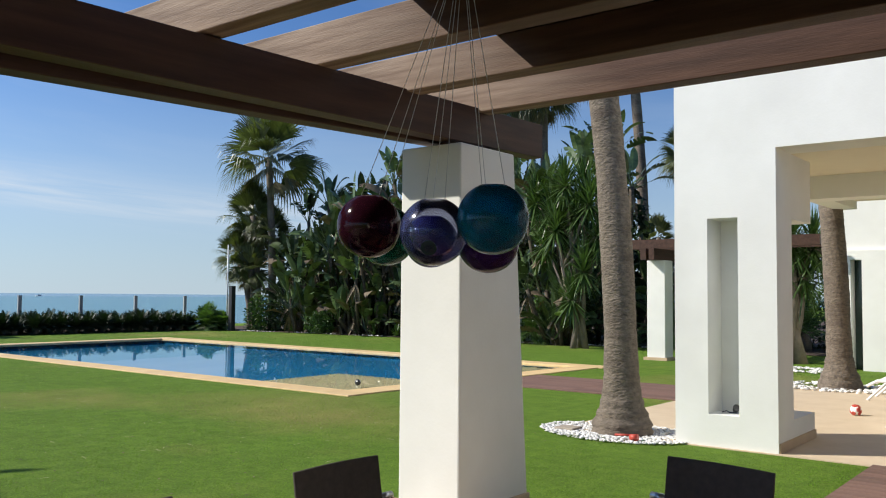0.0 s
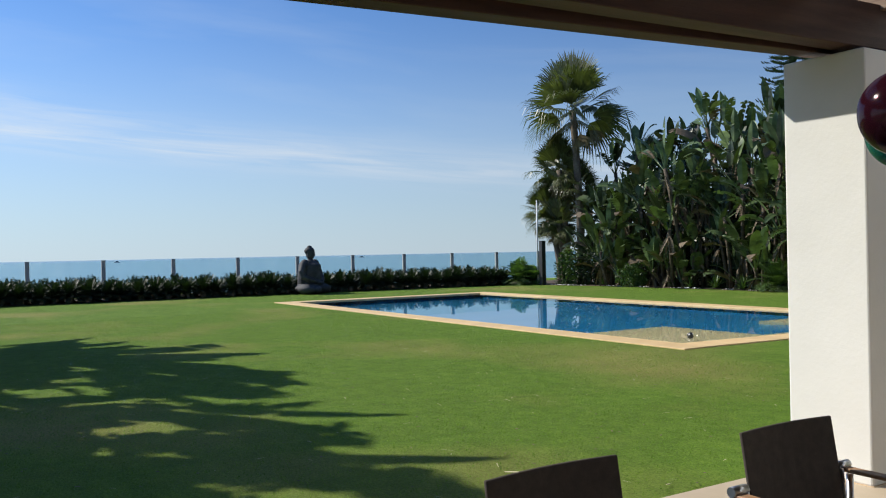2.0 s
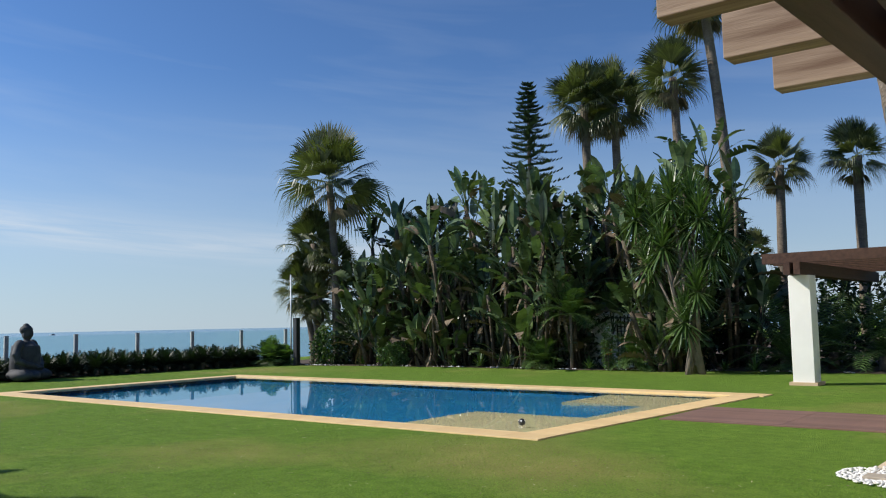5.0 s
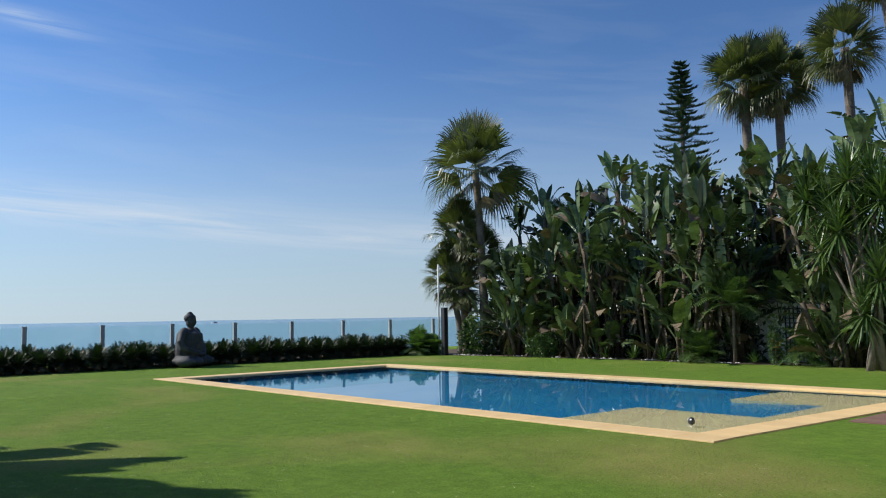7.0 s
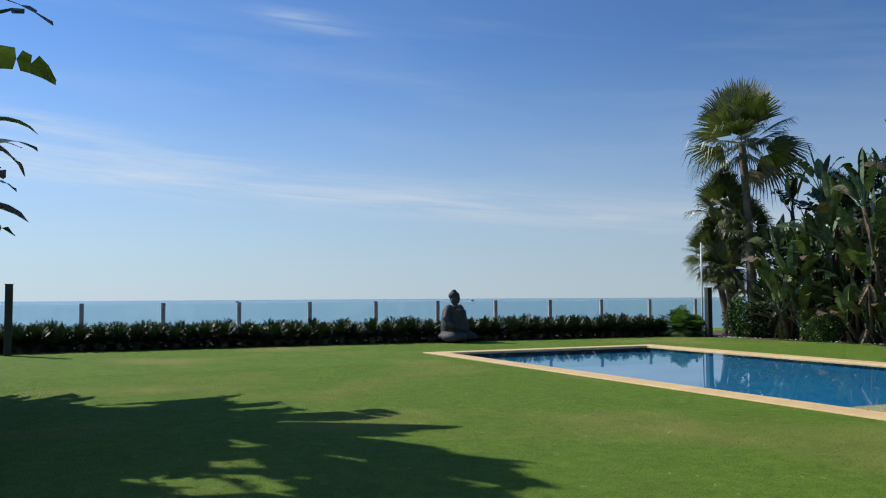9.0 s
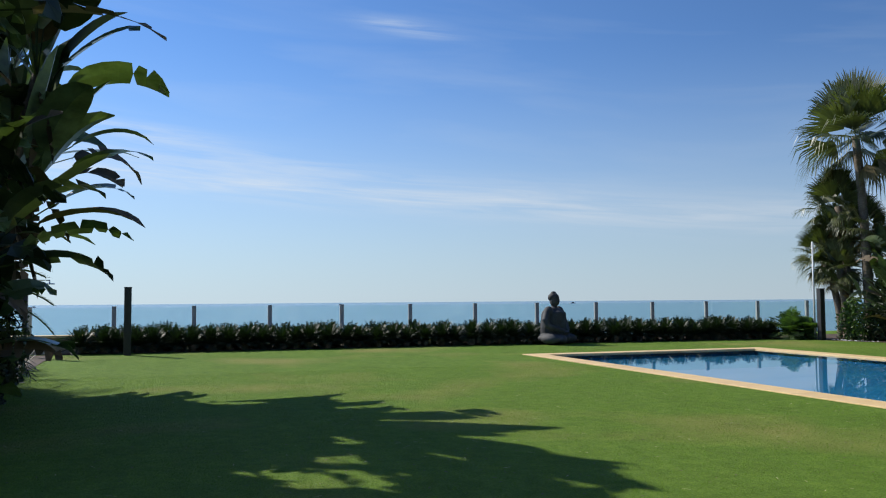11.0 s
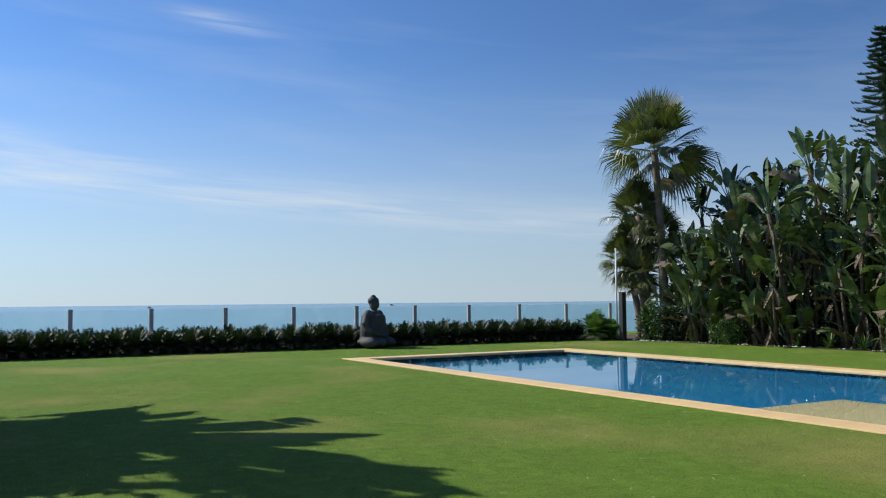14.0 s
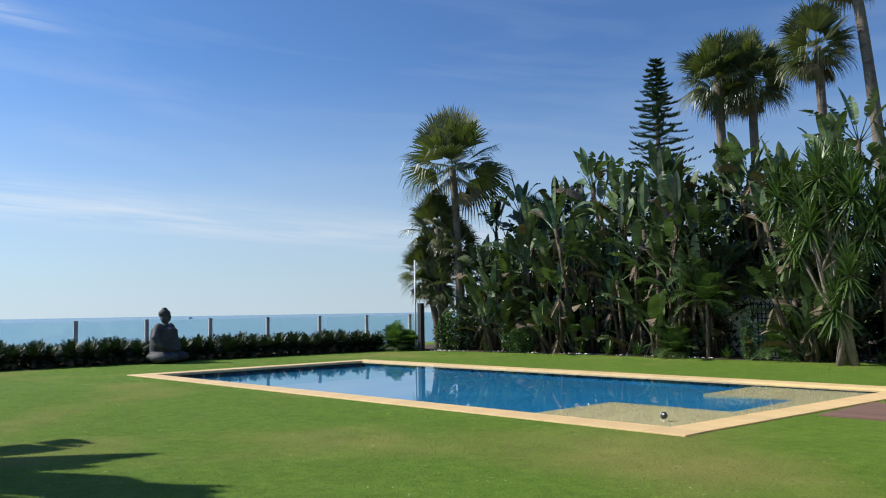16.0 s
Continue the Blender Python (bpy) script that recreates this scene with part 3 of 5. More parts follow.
# pergola
beam = empty("pergola_beam", -5.55, 0, 2.66, "dark brown double timber beam on the white pillar", "beam")
beam["kind"] = "structure"
outer = local_box("plank", -0.07, 0.07, -7.6, 0, 2.66, 2.93, M_WOOD_Y, beam, 0.006)
outer.matrix_parent_inverse = Matrix.Translation(beam.location).inverted()
outer.matrix_basis = pose(-5.68, 5.66, 0.075, 2.0, 0, 0)
inner = local_box("plank", -0.07, 0.07, -7.6, 0, 2.66, 2.93, M_WOOD_Y, beam, 0.006)
inner.matrix_basis = pose(-5.44, 5.66, 0.05, 1.1, 0, 0)
local_box("spacer", -5.61, -5.51, 3.5, 5.2, 2.72, 2.90, M_WOOD_Y, beam)
bm = bmesh.new()
bm_box(bm, -6.47, 3.45, -0.075, 0.075, 0, 0.24, 0.006)
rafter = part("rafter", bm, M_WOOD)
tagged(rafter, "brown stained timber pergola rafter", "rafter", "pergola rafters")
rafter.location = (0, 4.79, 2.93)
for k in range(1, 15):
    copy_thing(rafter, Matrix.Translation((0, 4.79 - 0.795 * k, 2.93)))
reed = bmesh.new()
xx = -4.6
rr = random.Random(4)
while xx < 3.4:
    w = rr.uniform(0.022, 0.034)
    bm_box(reed, xx, xx + w, -7.2, 4.25, 3.175, 3.19 + rr.uniform(0, 0.008))
    xx += w + rr.choice((0.0002, 0.0005, 0.001, 0.003))
reed_ob = part("reed_mat", reed, M_REED)
tagged(reed_ob, "dark woven reed mat over the pergola rafters", "reed shade", kind="stuff")
box("reed_batten", -4.66, -4.61, -7.2, 4.27, 3.17, 3.22, M_WOOD_Y, reed_ob)
box("reed_batten", 3.3, 3.36, -7.2, 4.27, 3.2, 3.24, M_WOOD_Y, reed_ob)

wall_back = box("wall_back", 3.45, 3.8, -7.5, 8.5, 0, 3.6, M_WHITE)
tagged(wall_back, "white rendered house wall behind the terrace", kind="structure")

# white wing with a niche
wing = empty("house_wing", -5.0, 9.0, 0, "white rendered house wing with a slot niche in its pier", "house")
wing["kind"] = "structure"
Y0, Y1 = 8.77, 9.3
for (x0, x1, z0, z1) in ((-5.6, -5.23, 0, 3.16), (-4.9, -4.5, 0, 3.16), (-5.23, -4.9, 0, 0.35), (-5.23, -4.9, 2.45, 3.16)):
    local_box("pier_wall", x0, x1, Y0, Y1, z0, z1, M_WHITE, wing)
local_box("niche_back", -5.23, -4.9, Y1 - 0.12, Y1 - 0.004, 0.35, 2.45, M_WHITE, wing)
local_box("rear_beam", -5.6, -4.5, Y1, 10.04, 2.45, 3.16, M_WHITE, wing)
local_box("low_bench", -5.6, -4.5, Y1, 10.1, 0.0, 0.30, M_WHITE, wing)
local_box("skirting", -4.5, -4.485, Y0 + 0.01, 10.11, 0.012, 0.11, M_SKIRT, wing, label="beige stone skirting")
local_box("upper_wall", -5.6, 8, Y0, Y1, 3.16, 7.2, M_WHITE, wing)
local_box("side_wall", -5.64, -5.3, Y1, 16, 3.16, 7.2, M_WHITE, wing)
local_box("soffit", -5.3, 8, Y1, 16, 3.3, 3.5, M_SOFFIT, wing, label="cream painted soffit")
local_box("cross_beam", -5.3, 8, 12.3, 12.7, 2.98, 3.3, M_WHITE, wing)
local_box("rear_wall", 4.0, 8, 9.3, 16, 0, 3.3, M_WHITE, wing)
local_box("roof", -5.64, 8, 9.3, 16, 7.2, 7.4, M_WHITE, wing)

far_wing = empty("far_house_wing", -4.0, 20.6, 0, "white rendered far wing of the house with a tall slot window", "house")
far_wing["kind"] = "structure"
for (x0, x1, z0, z1) in ((-6.75, -6.39, 0, 2.66), (-6.16, 6, 0, 2.66), (-6.39, -6.16, 2.45, 2.66)):
    local_box("front_wall", x0, x1, 20.3, 20.8, z0, z1, M_WHITE, far_wing)
local_box("slot_window", -6.39, -6.16, 20.7, 20.75, 0, 2.45, M_DARKGLASS, far_wing, label="dark tall slot window")
local_box("upper_wall", -6.75, 6, 20.4, 24, 2.66, 6.2, M_WHITE, far_wing)
local_box("side_wall", -6.75, -6.4, 20.8, 24, 0, 2.66, M_WHITE, far_wing)

# far pergola on white pillars
far_perg = empty("far_pergola", -10.8, 20.2, 0, "white pillars with a brown timber pergola across the lawn", "pergola")
far_perg["kind"] = "structure"
local_box("pillar", -11.08, -10.6, 19.95, 20.43, 0.06, 2.5, M_WHITE, far_perg, 0.01, "white rendered pillar")
local_box("base_slab", -11.15, -10.53, 19.88, 20.5, 0, 0.07, M_SKIRT, far_perg, 0, "beige stone base slab")
local_box("pillar", -7.9, -7.42, 25, 25.48, 0.0, 2.5, M_WHITE, far_perg, 0.01, "white rendered pillar")
local_box("beam", -11.0, -10.86, 19.4, 27, 2.5, 2.78, M_WOOD_Y, far_perg)
local_box("beam", -10.78, -10.64, 19.4, 27, 2.5, 2.78, M_WOOD_Y, far_perg)
for k in range(9):
    local_box("rafter", -11.6, -6.9, 19.8 + 0.8 * k, 19.94 + 0.8 * k, 2.78, 3.02, M_WOOD_Y, far_perg)

# boundary wall behind the planting
bwall = box("boundary_wall", -30.7, -15.9, 25.15, 25.35, 0, 1.85, M_WHITE)
tagged(bwall, "white boundary wall behind the planting", kind="structure")
bed = mesh_ob("planting_bed", [(-34.5, 22.4, 0.012), (-31, 22.35, 0.012), (-27.5, 23.0, 0.012), (-23, 23.4, 0.012), (-18.4, 23.3, 0.012), (-15, 24.2, 0.012), (-8, 24.6, 0.012), (-8, 60, 0.012), (-34.5, 60, 0.012)], [tuple(range(9))], M_SOIL)
tagged(bed, "dark soil bed under the tropical planting", kind="structure")
bed2 = mesh_ob("planting_bed", [(-33, -3.3, 0.012), (-26, -3.15, 0.012), (-21, -3.0, 0.012), (-13, -3.2, 0.012), (-8, -4.2, 0.012), (-8, -30, 0.012), (-33, -30, 0.012)][::-1], [tuple(range(7))], M_SOIL)
tagged(bed2, "dark soil bed at the lawn's side", kind="structure")
hedge_bed = mesh_ob("planting_bed", [(-36.5, -3.2, 0.012), (-33.1, -3.2, 0.012), (-33.0, 10, 0.012), (-32.0, 22.3, 0.012), (-36.5, 22.3, 0.012)], [(0, 1, 2, 3, 4)], M_SOIL)
tagged(hedge_bed, "dark soil strip below the fence hedge", kind="structure")
low_wall = box("low_wall", -34.1, -33.75, -14, -2.2, 0, 0.5, M_STONEWALL)
tagged(low_wall, "low beige rubble stone wall", kind="structure")
local_wall_cap = box("wall_cap", -34.2, -33.65, -14, -2.2, 0.5, 0.56, M_COPING, low_wall)

# ---- glass fence ----
fence_posts = []
for k in range(-6, 14):
    y = -1.82 + 2.56 * k
    p = empty("fence_post", -36, y, 0, "slim grey metal post of the glass fence", "fence post", "glass fence posts")
    fence_posts.append(p)
    local_box("upright", -36.05, -35.95, y - 0.07, y + 0.07, 0, 1.4, M_POST, p, 0.004)
    local_box("cap", -36.055, -35.945, y - 0.075, y + 0.075, 1.4, 1.412, M_POST, p)
for k in range(-6, 13):
    y = -1.82 + 2.56 * k
    p = fence_posts[k + 6]
    g = local_box("glass_panel", -36.006, -35.994, y + 0.08, y + 2.48, 0.08, 1.37, M_GLASS, p, 0, "clear glass panel")
    g.visible_shadow = False

# dark posts and poles
for (x, y, h, lab) in ((-30.75, 22.4, 1.85, "tall dark square garden post by the planting"), (-32.3, -1.25, 1.98, "tall dark square garden post before the hedge")):
    p = empty("garden_post", x, y, 0, lab, "garden post")
    local_box("shaft", x - 0.1, x + 0.1, y - 0.1, y + 0.1, 0, h, M_DARKPOST, p, 0.01)
    local_box("cap", x - 0.108, x + 0.108, y - 0.108, y + 0.108, h, h + 0.02, M_DARKPOST, p)
p = empty("mast", -31.2, 22.5, 0, "slender white metal mast beside the dark post", "mast")
tube("pole", [(0, 0, 0), (0, 0, 3.6)], [0.035, 0.028], M_POLE, p, 8)
tube("foot", [(0, 0, 0), (0, 0, 0.05)], [0.09, 0.09], M_POLE, p, 12)
p = empty("outdoor_shower", -32.4, -4.0, 0, "grey outdoor shower column with an arm by the hedge", "outdoor shower")
bm = bmesh.new()
bm_box(bm, -0.08, 0.08, -0.06, 0.06, 0, 2.25, 0.01)
part("column", bm, M_DARKPOST, p)
tube("arm", [(0, 0, 2.2), (0, 0.62, 2.2)], 0.015, M_STEEL, p, 8)
tube("shower_head", [(0, 0.62, 2.2), (0, 0.62, 2.12), (0, 0.62, 2.11), (0, 0.62, 2.08)], [0.015, 0.02, 0.14, 0.14], M_STEEL, p, 14)

# ---- statue ----


def ellipsoid(bm, c, r, rot=(0, 0, 0)):
    m = Matrix.Translation(c) @ Euler([radians(a) for a in rot]).to_matrix().to_4x4() @ Matrix.Diagonal((*r, 1))
    bmesh.ops.create_icosphere(bm, subdivisions=3, radius=1, matrix=m)


bm = bmesh.new()
ellipsoid(bm, (0, 0, 0.22), (0.55, 0.72, 0.22))
for s in (-1, 1):
    ellipsoid(bm, (0.12, 0.55 * s, 0.2), (0.40, 0.27, 0.19), (0, 0, 18 * s))
    ellipsoid(bm, (0.38, 0.25 * s, 0.19), (0.19, 0.38, 0.15), (0, 0, -22 * s))
    ellipsoid(bm, (-0.03, 0.37 * s, 1.12), (0.17, 0.16, 0.2))
    bm_tube(bm, [(-0.03, 0.41 * s, 1.12), (0.0, 0.53 * s, 0.85), (0.06, 0.55 * s, 0.66), (0.26, 0.36 * s, 0.52), (0.40, 0.10 * s, 0.45)], [0.13, 0.125, 0.12, 0.10, 0.08], 12)
    ellipsoid(bm, (0.42, 0.06 * s, 0.42), (0.10, 0.14, 0.05))
    ellipsoid(bm, (-0.01, 0.165 * s, 1.46), (0.035, 0.02, 0.11))
bm_tube(bm, [(-0.05, 0, 0.25), (-0.04, 0, 0.6), (-0.03, 0, 0.9), (-0.03, 0, 1.12), (-0.02, 0, 1.24)], [0.47, 0.44, 0.42, 0.40, 0.17], 20)
ellipsoid(bm, (-0.02, 0, 1.17), (0.19, 0.40, 0.12))
bm_tube(bm, [(-0.01, 0, 1.2), (0, 0, 1.38)], [0.11, 0.10], 14)
ellipsoid(bm, (0.01, 0, 1.51), (0.18, 0.165, 0.215))
ellipsoid(bm, (-0.03, 0, 1.62), (0.20, 0.19, 0.16))
ellipsoid(bm, (-0.03, 0, 1.765), (0.095, 0.095, 0.07))
ellipsoid(bm, (0.175, 0, 1.50), (0.035, 0.025, 0.05))
for k in range(7):
    bm_tube(bm, [(0.28 - 0.01 * k, 0.25 - 0.05 * k, 1.08 - 0.07 * k), (0.34, 0.0 - 0.05 * k, 0.92 - 0.06 * k), (0.30, -0.25, 0.80 - 0.05 * k)], [0.015, 0.02, 0.015], 6)
for v in bm.verts:
    if 0.3 < v.co.z < 1.34:
        v.co.y *= 1 + 0.24 * math.sin(math.pi * (v.co.z - 0.3) / 1.04)
statue = part("statue", bm, M_BUDDHA)
tagged(statue, "dark grey stone seated statue on the lawn before the hedge", "statue")
rm = statue.modifiers.new("remesh", "REMESH")
rm.mode = "VOXEL"
rm.voxel_size = 0.022
rm.use_smooth_shade = True
statue.matrix_world = pose(-32.45, 12.6, -0.01, 0, 0, 38)

# ---- plants ----


def fan_palm(name, x, y, h, crown, seed, lean=(0, 0), r0=0.22, r1=0.15, fronds=36, dry=8, label="", nseg=22, flare=1.35):
    rng = random.Random(seed)
    t = empty(name, x, y, 0, label, "palm tree")
    h = h - 0.02 * crown
    n = 14
    pts, rad = [], []
    for k in range(n + 1):
        s = k / n
        pts.append((lean[0] * s * s, lean[1] * s * s, h * s - (0.05 if k == 0 else 0)))
        rad.append((r0 * (1 - s) + r1 * s) * (flare if k == 0 else 1 + (flare - 1) * 0.33 if k == 1 else 1.0) * (1 + 0.03 * math.sin(k * 2.3)))
    if flare > 1.8:
        rad[0], rad[1] = r0 * flare, r0 * 1.04
        pts[1:1] = [(0, 0, 0.1), (0, 0, 0.28), (0, 0, 0.46)]
        rad[1:1] = [r0 * (1 + (flare - 1) * 0.82), r0 * (1 + (flare - 1) * 0.45), r0 * (1 + (flare - 1) * 0.16)]
    if flare > 1.8:
        # close rings of old leaf scars, rougher towards the swollen foot
        zs = [q[2] for q in pts]
        rings = np.arange(0.0, h, 0.032)
        pts2, rad2 = [], []
        for q, z in enumerate(rings):
            rr_ = float(np.interp(z, zs, rad))
            rough = 0.010 + 0.035 * max(0.0, 1 - z / 0.8)
            pts2.append((float(np.interp(z, zs, [a[0] for a in pts])), float(np.interp(z, zs, [a[1] for a in pts])), float(z)))
            rad2.append(rr_ * (1 + rough * (1, 0.3, -0.6, 0.1)[q % 4] + rng.uniform(-rough, rough) * 0.7))
        pts2[0] = (pts2[0][0], pts2[0][1], -0.05)
        bm = bmesh.new()
        bm_tube(bm, pts2, rad2, 26)
        for v in bm.verts:
            low = max(0.0, 1 - v.co.z / 0.7)
            a = math.atan2(v.co.y, v.co.x)
            k2 = (0.008 + 0.05 * low) * noise.noise(Vector((math.cos(a) * 5, math.sin(a) * 5, v.co.z * (6 - 3 * low))))
            axis = Vector((float(np.interp(v.co.z, zs, [q[0] for q in pts])), float(np.interp(v.co.z, zs, [q[1] for q in pts])), v.co.z))
            v.co += (v.co - axis).normalized() * k2
        part("trunk", bm, M_TRUNK, t)
        pts = pts2
    else:
        tube("trunk", pts, rad, M_TRUNK, t, 20)
    top = Vector(pts[-1])
    dl = Leaves()
    for k in range(fronds):
        s = k / fronds
        az = k * 2.39996 + rng.uniform(-0.2, 0.2)
        el = radians(84 - 118 * s ** 0.8 + rng.uniform(-7, 7))
        d = direction(az, el)
        pl = crown * rng.uniform(0.22, 0.40)
        st = top + Vector((0, 0, 0.12 - 0.2 * s))
        e = st + d * pl + Vector((0, 0, -0.05 * pl))
        sd = d.cross(Vector((0, 0, 1)))
        sd = sd.normalized() * 0.009 if sd.length > 0.05 else Vector((0.009, 0, 0))
        fr = Leaves()
        fr.quad_strip([st - sd, e - sd * 0.6], [st + sd, e + sd * 0.6])
        fr.fan(e, (d + Vector((0, 0, 0.08 - 0.3 * s))).normalized(), crown * rng.uniform(0.60, 0.70) * (1.12 - 0.12 * s), rng, nseg, 1.35 + 0.75 * s, 0.08 + 0.6 * s, 0.036)
        fr.ob("frond", M_PALM, t)
    for k in range(dry * 2 // 3):
        az = rng.uniform(0, 6.28)
        d = direction(az, radians(rng.uniform(-75, -45)))
        st = top + Vector((0, 0, -0.15))
        e = st + d * crown * 0.4
        dl.quad_strip([st, e], [st + Vector((0.02, 0.02, 0)), e + Vector((0.02, 0.02, 0))])
        dl.fan(e, d, crown * 0.36, rng, 16, 1.5, 0.5, 0.06)
    if dry:
        tagged(dl.ob("dry_fronds", M_PALMDRY, t), "brown hanging dry fronds")
    return t


def banana_tree(name, x, y, h, seed, stems=4, leaf=1.5, label="", spread=0.7, lean_to=(0, 0), low=True, width=0.5, splay=68, torn=(0.25, 0.6)):
    """A clump of leaning stems, each with a fan of paddle leaves at its top."""
    rng = random.Random(seed)
    t = empty(name, x, y, 0, label or "tall white bird of paradise clump with torn paddle leaves", "tropical plant")
    dl = Leaves()
    for k in range(stems):
        az = rng.uniform(0, 6.28)
        hh = h * (1 if k == 0 else rng.uniform(0.35 if low else 0.8, 0.95))
        b = Vector((math.cos(az), math.sin(az), 0)) * rng.uniform(0.05, spread)
        tp = b * 1.9 + Vector((lean_to[0], lean_to[1], 0)) * hh / h
        tp.z = max(hh - leaf * 1.15, 0.25)
        bm = bmesh.new()
        bm_tube(bm, [b - Vector((0, 0, 0.05)), b.lerp(tp, 0.4), b.lerp(tp, 0.75), tp], [0.08, 0.065, 0.062, 0.08], 7)
        part("stem", bm, M_STEM, t)
        plane = rng.uniform(0, math.pi)
        nl = rng.randint(8, 11)
        for j in range(nl):
            s = (j + 0.5) / nl * 2 - 1
            el = math.pi / 2 - s * radians(splay)
            d = Vector((math.cos(plane) * math.cos(el), math.sin(plane) * math.cos(el), math.sin(el)))
            d = (d + Vector((rng.gauss(0, 0.18), rng.gauss(0, 0.18), rng.gauss(0, 0.08)))).normalized()
            pl = leaf * rng.uniform(0.45, 0.75)
            p0 = tp + Vector((0, 0, -0.1))
            e = p0 + d * pl
            sd = d.orthogonal().normalized() * 0.022
            lv = Leaves()
            lv.quad_strip([p0 - sd, e - sd * 0.6], [p0 + sd, e + sd * 0.6])
            which = dl if (abs(s) > 0.8 and rng.random() < 0.45) else lv
            young = abs(s) < 0.35
            which.paddle(e, d, leaf * rng.uniform(0.75, 1.1), width * rng.uniform(0.8, 1.15), rng, rng.uniform(0.1, 0.35) if young else rng.uniform(0.4, 1.3), 0.12 if young and rng.random() < 0.6 else rng.uniform(*torn), 0.3)
            lv.ob("leaf", M_BANANA, t)
        for j in range(3):
            a = rng.uniform(0, 6.28)
            d = direction(a, radians(rng.uniform(-80, -50)))
            dl.paddle(tp + Vector((0, 0, -0.25)), d, leaf * 0.7, width * 0.45, rng, 0.4, 0.8, 0.5)
    tagged(dl.ob("dry_foliage", M_BANDRY, t), "brown dried hanging leaves")
    return t


def rosette(lv, c, axis, n, length, width, rng, lo=-50, droop=0.35):
    axis = Vector(axis).normalized()
    q = axis.to_track_quat("Z", "Y")
    for k in range(n):
        s = k / n
        d = direction(k * 2.39996, radians(88 + (lo - 88) * s ** 0.8 + rng.uniform(-6, 6)))
        d = q @ d
        lv.blade(c, d, length * rng.uniform(0.8, 1.1), width, droop * (0.3 + s), 3)


def yucca(name, x, y, heads, seed, label="", length=0.75, trunk_r=0.12, leaves=80):
    rng = random.Random(seed)
    t = empty(name, x, y, 0, label or "branched yucca with spiky green leaf heads", "yucca")
    bm = bmesh.new()
    for k, (hx, hy, hz) in enumerate(heads):
        lv = Leaves()
        a = k * 2.1
        b = Vector((0.22 * math.cos(a), 0.22 * math.sin(a), -0.05))
        mid = Vector((hx * 0.45 + rng.uniform(-0.1, 0.1), hy * 0.45, hz * 0.5))
        top = Vector((hx, hy, hz))
        if k < 4:
            bm_tube(bm, [b, b.lerp(mid, 0.4) + Vector((0, 0, 0.1)), mid, top], [trunk_r * 1.25, trunk_r, trunk_r * 0.8, trunk_r * 0.6], 10)
            forks = (forks if k else []) + [mid.lerp(top, 0.3)]
        else:
            fk = forks[k % 4]
            bm_tube(bm, [fk, fk.lerp(top, 0.5) + Vector((0, 0, -0.1)), top], [trunk_r * 0.6, trunk_r * 0.5, trunk_r * 0.45], 8)
        ax = (top - mid).normalized() + Vector((0, 0, 0.7))
        rosette(lv, top + Vector((0, 0, -0.15)), ax, leaves, length, 0.065, rng, -62, 0.12)
        rosette(lv, top + Vector((0, 0, 0.15)), ax, leaves // 2, length * 0.9, 0.06, rng, 0, 0.05)
        lv.ob("leaf_head", M_YUCCA, t)
    part("trunk", bm, M_YSTEM, t)
    return t


def cycad_mesh(seed, n=44, length=0.75):
    rng = random.Random(seed)
    lv = Leaves()
    for k in range(n):
        s = k / n
        d = direction(k * 2.39996, radians(84 - 80 * s + rng.uniform(-8, 8)))
        lv.pinnate((0, 0, 0.2), d, length * rng.uniform(0.9, 1.1), rng, 0.5 + 0.5 * s, 13, 0.12, 0.045, 0.3)
    return lv


def norfolk_pine(x, y, h, seed):
    rng = random.Random(seed)
    t = empty("norfolk_pine", x, y, 0, "tall dark conifer with tiered upswept branches", "conifer")
    tube("trunk", [(0, 0, -0.05), (0, 0, h * 0.5), (0, 0, h)], [0.28, 0.16, 0.02], M_TRUNK, t, 10)
    lv = Leaves()
    z = h * 0.3
    while z < h - 0.1:
        s = (h - z) / (h * 0.7)
        r = 0.12 + 2.65 * s ** 0.85
        nb = 6
        a0 = rng.uniform(0, 6.28)
        for b in range(nb):
            az = a0 + b * 2 * math.pi / nb + rng.uniform(-0.12, 0.12)
            L = r * rng.uniform(0.68, 1.15)
            prev = Vector((0, 0, z))
            tan = direction(az, radians(rng.uniform(-12, 16)))
            for k in range(8):
                tan = (tan + Vector((0, 0, 0.05 if k > 3 else -0.02))).normalized()
                nxt = prev + tan * L / 8
                sd = tan.cross(Vector((0, 0, 1))).normalized()
                for sg in (-1, 1):
                    dd = (tan * 0.7 + sd * sg * 0.8 + Vector((0, 0, rng.uniform(0.0, 0.45)))).normalized()
                    lv.blade(nxt, dd, 0.2 + 0.24 * s * (1 - k / 9), 0.13, -0.25, 2)
                lv.blade(prev, (tan + Vector((0, 0, 0.35))).normalized(), 0.28, 0.15, -0.2, 2)
                prev = nxt
            lv.blade(prev, (tan + Vector((0, 0, 0.4))).normalized(), 0.25, 0.07, -0.2, 2)
        z += 0.2 + 0.33 * s
    lv.ob("foliage", M_PINE, t)
    return t


